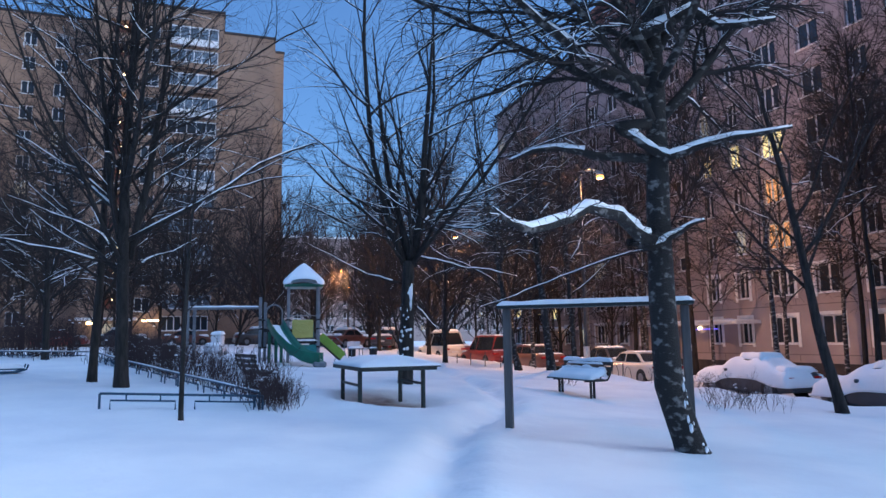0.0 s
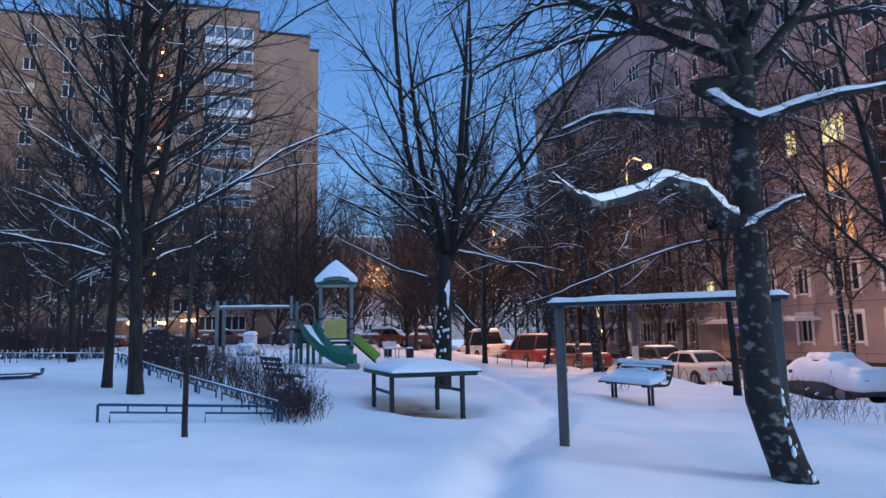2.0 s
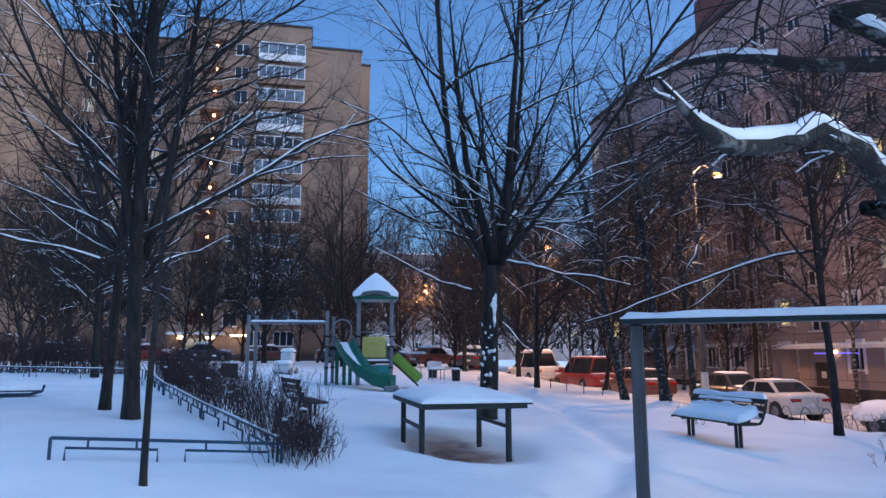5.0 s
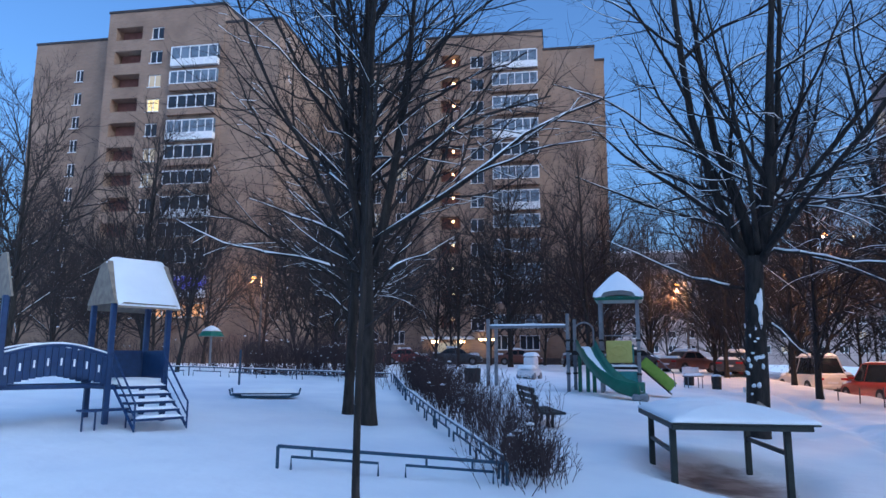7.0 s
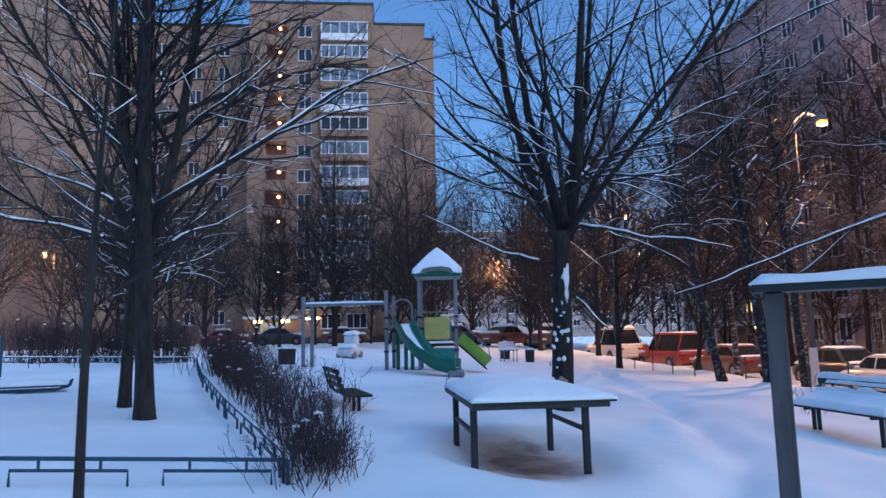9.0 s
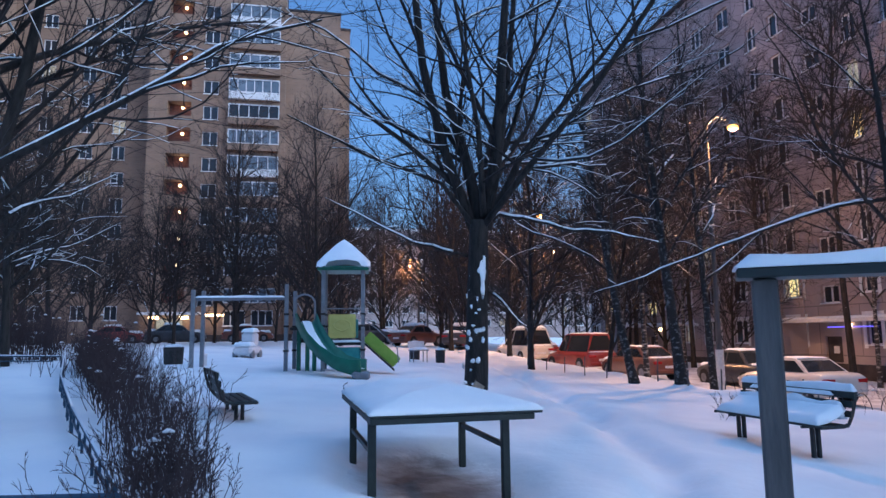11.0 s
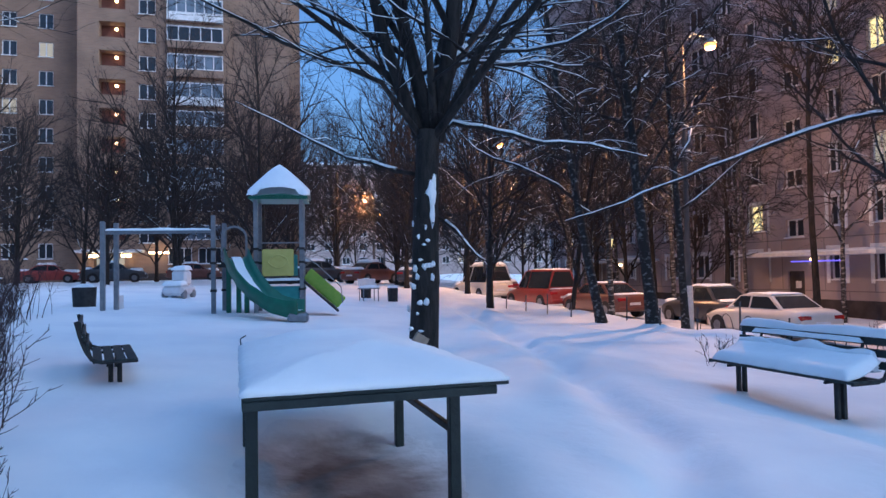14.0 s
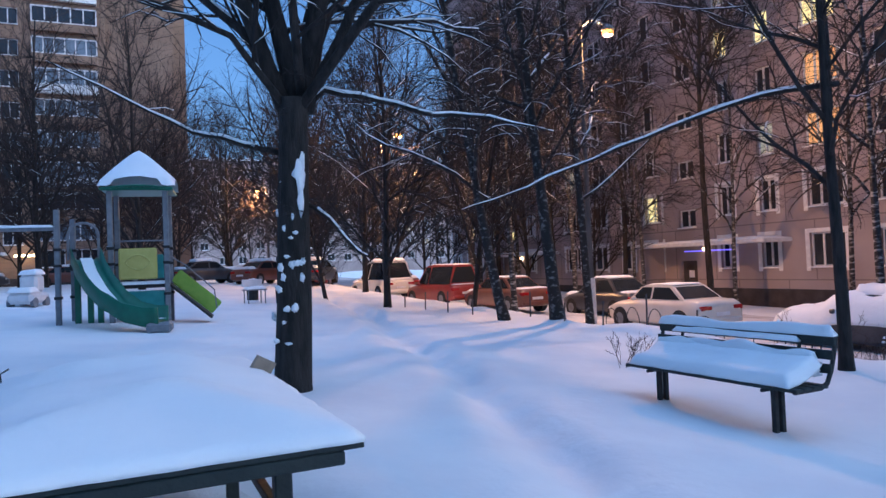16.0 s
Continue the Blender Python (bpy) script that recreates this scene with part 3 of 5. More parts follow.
TALL = dict(n=[26, 13, 9], first=[0.5, 0.12, 0.1], ang=[(25, 55), (25, 55), (20, 55)], len=[(0.3, 0.42), (0.42, 0.6), (0.4, 0.7)], wob=[0.03, 0.14, 0.2, 0.22], up=[0.02, 0.06, 0.0, -0.06], depth=3)


def tree(name, seed, height, r, spec, label, bark=None, twig=None, lean=(0, 0), snow=0.6, extra=(), group="", fat=1.0, twig_sides=3, bend=None, tip=0.2, limbs=()):
    """A bare tree: a flared trunk with limbs, a crown of twigs, and the snow that lies on its branches."""
    rng = random.Random(seed)
    out = []
    d = Vector((lean[0], lean[1], 1))
    grow(rng, Vector((0, 0, -0.25)), d, height, r, 0, spec, out, 12, tip)
    tp, tr, _ = out[0]
    for pts, rads in limbs:
        out.append((pts, rads, 1))
        sprout(rng, pts, rads, sum((q - p).length for p, q in zip(pts, pts[1:])), 1, spec, out)
    if bend:
        tp = [Vector((bend[0] * math.exp(-q.z / bend[2]), bend[1] * math.exp(-q.z / bend[2]), 0)) + q for q in tp]
        tp = tp[:1] + [tp[0].lerp(tp[1], 0.4), tp[0].lerp(tp[1], 0.7)] + tp[1:]
        tr = [tr[0], tr[0] * 0.98, tr[0] * 0.96] + tr[1:]
    flare = [tp[0], tp[0].lerp(tp[1], 0.28), tp[0].lerp(tp[1], 0.55)] + tp[1:]
    fr = [tr[0] * 1.45, tr[0] * 1.22, tr[0] * 1.06] + tr[1:]
    t = thing(name, pose(0, 0, 0), label, "tree", group)
    a, b, s = Soup(), Soup(), Soup()
    a.tube(flare, fr, 12)
    for pts, rads, level in out[1:]:
        if level == 1 and r > 0.06:
            a.tube(pts, rads, 8)
        else:
            b.tube(pts, [q * fat for q in rads], 4 if level == 2 else twig_sides, False)
    for pts, rads in extra:
        a.tube(pts, rads, 8)
        side = []
        for k in range(len(pts) - 1):
            for _ in range(2):
                f = rng.random()
                grow(rng, pts[k].lerp(pts[k + 1], f), Vector((rng.uniform(-1, 1), rng.uniform(-1, 1), rng.uniform(-0.5, 0.8))), rng.uniform(0.3, 0.9), 0.006, 2, BIRCHY, side, 6)
        for q, w, lv in side:
            b.tube(q, w, 3, False)
        snow_on(s, side, rng, 0.12, 0.004)
        s.tube([q + Vector((0, 0, w * 0.8)) for q, w in zip(pts, rads)][2:], [w * (0.95 + 0.5 * noise.noise((k * 0.9, seed, 0))) for k, w in enumerate(rads)][2:], 8)
    snow_on(s, out, rng, snow)
    part("trunk", a, bark or BARK, t, smooth=True)
    tagged(part("crown", b, twig or TWIG, t, "bare dark twigs"), kind="stuff")
    if s.v:
        tagged(part("branch_snow", s, SNOW, t, "snow lying along the branches", True), kind="stuff")
    return t


def plant(t, x, y, turn=0, sink=0.0, scale=1.0):
    t.matrix_world = pose(x, y, ground_z(x, y) - sink, 0, 0, turn) @ Matrix.Scale(scale, 4)
    return t


RIGHT = Vector((0.947, -0.321, 0))


def bough(rows, across=RIGHT, thin=1.0):
    """A limb through (sideways, height, depth, radius), with small kinks of its own."""
    pts, rads = [], []
    for (s0, z0, d0, r0), (s1, z1, d1, r1) in zip(rows, rows[1:]):
        for f in (0, 0.34, 0.67):
            s, z, d = s0 + (s1 - s0) * f, z0 + (z1 - z0) * f, d0 + (d1 - d0) * f
            k = 0.05 * noise.noise((s * 2.3, z * 2.3, r0 * 90))
            pts.append(across * s + Vector((0, d + k, z + (k if f else 0))))
            rads.append((r0 + (r1 - r0) * f) * thin)
    s, z, d, r = rows[-1]
    return (pts + [across * s + Vector((0, d, z))], rads + [r * thin])


BOUGHS = [
    bough([(-0.28, 4.4, 0, 0.09), (-0.05, 4.28, 0, 0.07), (0.2, 4.0, -0.1, 0.06), (0.42, 3.88, -0.15, 0.06), (0.7, 3.98, -0.2, 0.055), (1.2, 4.1, -0.3, 0.045), (1.9, 4.2, -0.4, 0.02)]),
    bough([(-0.28, 5.5, 0, 0.09), (0.2, 5.65, -0.1, 0.08), (0.8, 5.95, -0.2, 0.07), (1.1, 5.65, -0.3, 0.06), (1.8, 5.7, -0.4, 0.03)]),
    bough([(-0.38, 3.9, 0, 0.07), (-0.7, 4.05, 0.1, 0.05), (-1.1, 4.1, 0.15, 0.04), (-1.6, 3.95, 0.2, 0.02)]),
    bough([(-0.25, 2.75, 0, 0.07), (0.15, 2.65, -0.1, 0.05), (0.5, 2.85, -0.15, 0.04), (0.8, 3.0, -0.2, 0.02)]),
    bough([(-0.35, 5.0, 0, 0.08), (-0.9, 5.3, -0.4, 0.065), (-1.6, 5.5, -0.9, 0.05), (-2.6, 5.9, -1.5, 0.03), (-3.3, 6.3, -1.9, 0.008)]),
]
BOUGHS = [([RIGHT * 0.05 + Vector((0, 0, p[0].z))] + [q - RIGHT * 0.22 for q in p[1:]], r) for p, r in BOUGHS]
BOUGHS.append(bough([(0.12, 2.72, 0.0, 0.10), (-0.3, 2.80, -0.15, 0.085), (-0.8, 3.0, -0.42, 0.075), (-1.5, 2.98, -0.85, 0.062), (-2.1, 2.72, -1.25, 0.055), (-2.65, 2.55, -1.65, 0.045), (-2.9, 2.58, -1.8, 0.028), (-3.15, 2.70, -1.95, 0.006)], Vector((1, 0, 0))))
big_birch = tree("birch_tree", 11, 13, 0.20, dict(BIRCHY, n=[44, 15, 14], first=[0.34, 0.15, 0.1], len=[(0.3, 0.44), (0.4, 0.6), (0.5, 0.8)]), "old leaning birch with dark fissured bark and snow-laden boughs", BIRCH_DARK, extra=BOUGHS, snow=0.3, lean=(0.045, 0.0), bend=(0.29, -0.06, 0.6))
plant(big_birch, 3.88, 7.15)
rb = random.Random(12)
bs = Soup()
for i in range(34):
    z = rb.uniform(0.02, 0.95) ** 1.2
    a = radians(-35) + rb.uniform(-0.75, 0.75)
    rad = 0.205 + 0.07 * math.exp(-z / 0.2)
    c = Vector((0.045 * z + 0.29 * math.exp(-z / 0.6) + math.cos(a) * rad, -0.06 * math.exp(-z / 0.6) + math.sin(a) * rad, z))
    b = bmesh.new()
    bmesh.ops.create_icosphere(b, subdivisions=1, radius=1)
    k = len(bs.v)
    w, hh = rb.uniform(0.012, 0.035), rb.uniform(0.02, 0.07)
    bs.v += [tuple(c + Vector((q.co.x * w, q.co.y * w, q.co.z * hh)) * (1 + 0.0)) for q in b.verts]
    bs.f += [tuple(k + q.index for q in f.verts) for f in b.faces]
    b.free()
tagged(part("bark_snow", bs, SNOW, big_birch, "specks of snow blown into the bark", True), kind="stuff")
A1, A2, A3 = Vector((0.958, -0.285, 0)), Vector((0.917, -0.399, 0)), Vector((0.982, 0.19, 0))
ELM_BOUGHS = [bough([(0.1, 3.1, 0, 0.07), (0.5, 3.45, 0, 0.055), (1.1, 3.3, -0.1, 0.045), (1.7, 3.1, -0.2, 0.04), (2.3, 3.05, -0.3, 0.03), (3.0, 2.85, -0.4, 0.015)], A1, 0.62),
              bough([(0.05, 2.7, 0, 0.06), (-0.5, 2.85, 0, 0.045), (-1.0, 3.0, 0.1, 0.035), (-1.7, 3.4, 0.2, 0.025), (-2.6, 3.9, 0.3, 0.012)], A1, 0.62),
              bough([(0.1, 2.2, 0, 0.05), (0.5, 1.95, 0, 0.035), (0.8, 1.6, 0.1, 0.03), (0.95, 1.5, 0.1, 0.02)], A1, 0.62)]
AE = Vector((0.99, -0.13, 0))
ELM_LIMBS = [bough(q, AE) for q in (
    [(0.2, 3.2, 0, 0.13), (-0.05, 4.6, 0.2, 0.10), (-0.35, 5.8, 0.3, 0.08), (-0.55, 8.1, 0.5, 0.05), (-0.7, 10.5, 0.7, 0.015)],
    [(0.25, 3.2, 0, 0.14), (0.45, 4.7, -0.2, 0.11), (0.5, 5.8, -0.3, 0.09), (0.62, 8.1, -0.5, 0.055), (0.8, 10.8, -0.6, 0.015)],
    [(0.3, 3.3, 0, 0.08), (0.8, 4.4, -0.3, 0.06), (1.5, 5.3, -0.5, 0.05), (2.6, 6.7, -0.7, 0.03), (3.3, 7.9, -0.8, 0.01)],
    [(0.15, 3.3, 0, 0.08), (-0.4, 4.2, 0.2, 0.055), (-1.0, 4.8, 0.4, 0.045), (-2.1, 5.7, 0.6, 0.03), (-2.9, 6.6, 0.7, 0.01)],
    [(0.15, 3.1, 0, 0.05), (-0.6, 3.9, -0.5, 0.035), (-1.9, 4.3, -0.8, 0.025), (-3.2, 4.9, -1.0, 0.01)],
    [(0.25, 3.3, 0.1, 0.07), (0.5, 4.6, 0.8, 0.05), (1.0, 6.2, 1.5, 0.035), (1.5, 8.3, 2.0, 0.012)],
    [(0.2, 3.4, -0.1, 0.06), (0.0, 4.8, -0.6, 0.045), (-0.4, 6.4, -1.1, 0.03), (-0.9, 8.5, -1.5, 0.01)],
    [(0.4, 3.9, 0, 0.06), (0.9, 5.2, 0.3, 0.045), (1.4, 6.8, 0.5, 0.03), (1.7, 8.8, 0.7, 0.01)],
    [(-0.05, 4.5, 0.2, 0.06), (-0.6, 5.6, 0.5, 0.04), (-1.3, 7.0, 0.8, 0.028), (-1.8, 8.6, 1.0, 0.01)])]
FORK_BOUGHS = [bough([(0.1, 4.2, 0, 0.06), (-0.6, 4.15, 0.1, 0.05), (-1.5, 3.95, 0.2, 0.045), (-2.6, 3.55, 0.3, 0.04), (-3.7, 3.15, 0.4, 0.03), (-4.6, 2.8, 0.5, 0.022), (-5.3, 2.6, 0.5, 0.012)], A2, 0.7)]
LINDEN_BOUGHS = [bough([(-0.1, 2.6, 0, 0.055), (-0.5, 3.2, 0, 0.045), (-0.95, 3.45, 0, 0.035), (-1.55, 3.65, 0.1, 0.03), (-2.3, 3.95, 0.2, 0.012)], A3, 0.6),
                 bough([(-0.1, 2.55, 0, 0.055), (-0.9, 2.75, -0.1, 0.04), (-1.8, 2.9, -0.2, 0.035), (-2.5, 3.05, -0.2, 0.028), (-3.3, 3.45, -0.3, 0.012)], A3, 0.6),
                 bough([(0.05, 2.4, 0, 0.05), (0.4, 2.75, 0.1, 0.035), (0.9, 2.95, 0.2, 0.02), (1.4, 3.3, 0.3, 0.012)], A3, 0.6)]
middle = plant(tree("elm_tree", 23, 3.6, 0.225, VASE, "bare elm with dark trunk and snow plastered on the bark", lean=(0.055, 0.0), snow=0.8, tip=0.72, extra=ELM_BOUGHS, limbs=ELM_LIMBS), 3.27, 17.6, 0)
rp = random.Random(3)
ps = Soup()
flakes = [(2.45, 0.30, 0.065, 0.24), (2.62, 0.38, 0.05, 0.18), (2.15, 0.42, 0.035, 0.16), (2.9, -0.5, 0.05, 0.12), (3.2, 0.1, 0.05, 0.13)]
for z0, da0, n_f in ((1.45, 0.15, 9), (2.25, -0.6, 4), (0.95, 0.1, 4), (0.6, -0.7, 4), (1.75, -0.2, 4), (2.7, -0.2, 4)):
    flakes += [(z0 + rp.gauss(0, 0.12), da0 + rp.gauss(0, 0.4), rp.uniform(0.012, 0.04), rp.uniform(0.015, 0.055)) for _ in range(n_f)]
for z, da, w, hh in flakes:
    b = bmesh.new()
    bmesh.ops.create_icosphere(b, subdivisions=2, radius=1)
    k = len(ps.v)
    a = radians(250) + da
    rad = 0.228 - 0.012 * z
    c = Vector((math.cos(a) * rad + 0.055 * z, math.sin(a) * rad, z))
    for q in b.verts:
        n_ = 1 + 0.8 * noise.noise(q.co * 2.3 + Vector((z * 5, 0, 0)))
        ps.v.append(tuple(c + Vector((q.co.x * w * n_, q.co.y * w * 0.5 * n_, q.co.z * hh * n_))))
    ps.f += [tuple(k + q.index for q in f.verts) for f in b.faces]
    b.free()
tagged(part("bark_snow", ps, SNOW, middle, "clods of snow stuck to the bark", True), kind="stuff")

LEADERS = [bough(q, A3, 0.8) for q in (
    [(0.03, 2.7, 0, 0.11), (0.32, 4.4, 0.1, 0.095), (0.55, 6.6, 0.2, 0.07), (0.75, 9.6, 0.3, 0.02)],
    [(-0.03, 2.5, 0, 0.10), (-0.38, 4.2, -0.1, 0.085), (-0.62, 6.4, -0.2, 0.06), (-0.95, 9.4, -0.3, 0.018)],
    [(0, 3.4, 0, 0.07), (-0.1, 5.0, -0.5, 0.055), (0.1, 7.2, -0.8, 0.035), (0.2, 9.4, -1.0, 0.012)])]
plant(tree("linden_tree", 31, 11.5, 0.138, LINDEN, "bare linden with snow-lined twigs", snow=0.4, extra=LINDEN_BOUGHS, limbs=LEADERS, tip=0.3), -3.5, 15.4, 0)
plant(tree("linden_tree", 37, 9.5, 0.10, LINDEN, "slender bare linden beside a thicker one", snow=0.4, tip=0.35), -4.25, 16.6, 50)
plant(tree("sapling", 41, 4.6, 0.040, SAPLING, "thin bare sapling standing in snow", snow=0.2, lean=(-0.02, 0)), -2.1, 10.05, 0)
plant(tree("maple_tree", 43, 7.5, 0.12, LINDEN, "low bare tree with thick snow on its limbs", snow=0.9), -7.1, 26.0, 80)
plant(tree("maple_tree", 47, 8.5, 0.10, ELM, "forked bare tree near the bench", snow=0.6, extra=FORK_BOUGHS), 11.1, 16.5, 0)
plant(tree("maple_tree", 48, 9.0, 0.13, ELM, "leaning bare tree beside the road", snow=0.4, lean=(-0.24, 0.05)), 11.7, 11.3, 0)
roadside = [("birch_tree", 51, 12, 0.14, BIRCHY, (-0.2, 0.03), 10.3, 25.3), ("birch_tree", 53, 13, 0.17, BIRCHY, (-0.1, 0.0), 11.25, 24.3), ("birch_tree", 57, 13, 0.12, BIRCHY, (-0.02, 0.0), 12.8, 25.1)]
for nm, sd, hh, rr, sp, ln, x, y in roadside:
    plant(tree(nm, sd, hh, rr, sp, "dark-footed birch beside the road", BIRCH_DARK, lean=ln, snow=0.5, group="roadside birches"), x, y)
protos = [tree("bare_tree", 61, 10, 0.12, FAR, "bare tree dusted with snow", twig=TWIG_RED, snow=0.25, fat=1.9, group="yard trees"),
          tree("bare_tree", 63, 12, 0.14, FAR, "bare tree dusted with snow", twig=TWIG_RED, snow=0.2, fat=1.9, group="yard trees"),
          tree("bare_tree", 67, 9, 0.09, FAR, "leaning bare tree dusted with snow", twig=TWIG_RED, snow=0.35, lean=(-0.25, 0.1), fat=1.7, group="yard trees"),
          tree("birch_tree", 69, 13, 0.11, BIRCHY, "white-barked birch in the yard", BIRCH, TWIG_RED, snow=0.3, fat=1.7, group="yard birches"),
          tree("bare_tree", 64, 17, 0.15, TALL, "tall bare tree before the panel house", twig=TWIG_RED, snow=0.12, fat=2.2, group="tall yard trees")]
spots = [(4, 22.5, 11), (4, 26, 15.5), (4, 23, 19.5), (4, 26.5, 23), (4, 26, 7), (4, 25.2, 46), (4, 25.5, 54),
         (1, -13, 42), (1, -16, 47), (4, 26, 34), (4, 21.5, 15.5), (4, 25, 11.5), (4, 26.3, 40.5),
         (0, 9.0, 31), (2, 11.6, 30), (3, 25.5, 38), (3, 26, 27), (0, 26, 43), (1, 25, 49), (3, 24.5, 55), (3, 13.5, 30.5), (2, 8.2, 36), (0, 11, 40), (1, 25.5, 17), (3, 14, 46), (1, 10, 52), (0, 3, 50), (1, 17, 58), (2, 0, 58), (0, 13, 66), (1, 22, 66), (1, 4, 68), (0, 9, 76), (1, 18, 80), (0, 27, 88), (1, 13, 92), (0, 3, 90),
         (1, -3.6, 52), (0, -6.0, 62), (1, -1.5, 66), (0, -10, 66), (0, -13, 55), (1, -19, 60), (1, -30, 58), (2, -17, 46), (0, -22, 68), (1, -36, 60), (0, -42, 55), (1, -50, 60), (0, -33, 48), (2, -12, 34), (1, -58, 52), (0, -66, 60), (1, -75, 70), (0, -26, 40), (0, -84, 62), (3, -64, 75),
         (1, 1.5, 46), (0, 9.5, 47), (0, 12, 60), (1, 7.5, 64), (0, 20, 55), (1, 16, 70), (0, 25, 62), (1, 1, 76), (0, 6, 84), (1, 22, 76), (0, -7, 50), (1, -10, 58), (0, -4, 58), (1, -15, 62), (1, -27, 63), (0, -32, 53), (1, -38, 50), (0, -46, 66), (1, -54, 60), (0, -62, 68), (1, -12, 44), (1, 8, 70), (0, 15, 76), (1, 28, 60), (3, 21, 22.5), (3, 25.5, 20), (3, 24, 45), (3, 25.5, 51), (3, 26, 58), (3, 22.5, 50), (3, 20.5, 37), (3, 26.5, 40), (3, 24, 62), (3, 19, 45), (3, 26.5, 24), (3, 26.5, 33), (3, 10, 34), (3, 16.5, 40), (2, -14, 27), (0, -18, 31), (1, -22, 28), (0, -28, 33), (1, 15, -14), (0, -14, -12), (1, -2, -22)]
rt = random.Random(8)
used = set()
for k, x, y in spots:
    m = pose(x, y, ground_z(x, y) - 0.05, 0, 0, rt.uniform(0, 360))
    s = rt.uniform(0.8, 1.15) * (1.0 if y < 45 else 1.12)
    if k not in used:
        used.add(k)
        protos[k].matrix_world = m @ Matrix.Scale(s, 4)
        continue
    c = copy_thing(protos[k], m)
    c.scale = (s, s, s)


# ---- shrubs ----
def shrub(name, seed, n, spots_fn, height, label, material, spread=0.5, r=0.006, snow=0.12, kind="stuff"):
    rng = random.Random(seed)
    a, s = Soup(), Soup()
    spec = dict(n=[4, 3], first=[0.3, 0.3], ang=[(15, 45), (20, 50)], len=[(0.4, 0.65), (0.4, 0.6)], wob=[0.12, 0.16, 0.2, 0.2], up=[0.05, 0.05, 0.0, 0.0], depth=2)
    for _ in range(n):
        x, y = spots_fn(rng)
        lines = []
        grow(rng, Vector((x, y, ground_z(x, y) - 0.05)), Vector((rng.uniform(-spread, spread), rng.uniform(-spread, spread), 1)), height * rng.uniform(0.6, 1.1) * (1 + 0.5 * noise.noise((x * 0.9, y * 0.9, seed))), r * rng.uniform(0.7, 1.4), 0, spec, lines, 5)
        for pts, rads, lv in lines:
            a.tube(pts, rads, 3, False)
        if rng.random() < snow:
            q = rng.choice(lines)[0][-2]
            s.tube([q + Vector((-0.04, 0, 0)), q + Vector((0, 0, 0.015)), q + Vector((0.05, 0.01, 0))], [0.008, 0.02, 0.008], 5)
    t = tagged(part(name, a, material, None, label), category="hedge", kind=kind)
    if s.v:
        part("snow", s, SNOW, t, smooth=True)
    return t


def hedge_spot(rng):
    f = rng.random() ** 0.9
    return -0.80 - 4.3 * f + rng.uniform(-0.1, 0.55), 12.0 + 13.3 * f + rng.uniform(-0.2, 0.5)


shrub("hedge", 71, 620, hedge_spot, 0.85, "ragged leafless dark red hedge dusted with snow", HEDGE, 0.42, 0.007, 0.05)
shrub("shrub", 72, 150, lambda r_: (-0.66 + r_.gauss(0, 0.18), 11.95 + r_.gauss(0, 0.3)), 0.58, "leafless frosted shrub at the hedge's end", HEDGE, 0.6, 0.005, 0.02)
shrub("shrub", 78, 120, lambda r_: (-4.3 + r_.gauss(0, 0.5), 24.2 + r_.gauss(0, 0.8)), 1.3, "tall leafless shrub in the hedge", HEDGE, 0.5, 0.008, 0.1)
shrub("shrub", 73, 60, lambda r_: (9.5 + r_.gauss(0, 0.5), 12.2 + r_.gauss(0, 0.6)), 0.5, "few leafless stems poking from the snow", HEDGE, 0.6, 0.005, 0.1)
shrub("shrub", 74, 80, lambda r_: (13.3 + r_.gauss(0, 0.6), 17 + r_.gauss(0, 0.9)), 0.7, "leafless shrub beside the road", HEDGE, 0.6, 0.006, 0.2)
shrub("shrub", 75, 14, lambda r_: (8.6 + r_.gauss(0, 0.15), 18.2 + r_.gauss(0, 0.15)), 0.5, "dry stems poking from the snow", HEDGE, 0.5, 0.005, 0.0)
shrub("hedge", 76, 700, lambda r_: (r_.uniform(-34, -9), 36 + r_.uniform(-1, 1.5)), 1.5, "far leafless hedge before the tower block", HEDGE, 0.4, 0.012, 0.03)
shrub("hedge", 77, 500, lambda r_: (r_.uniform(-12, -6.5), 28 + r_.uniform(-1, 1)), 1.4, "leafless hedge behind the rails", HEDGE, 0.4, 0.011, 0.05)


# ---- yard furniture ----
def frame_of(x, y, turn, dz=0.0):
    return pose(x, y, ground_z(x, y) + dz, 0, 0, turn)


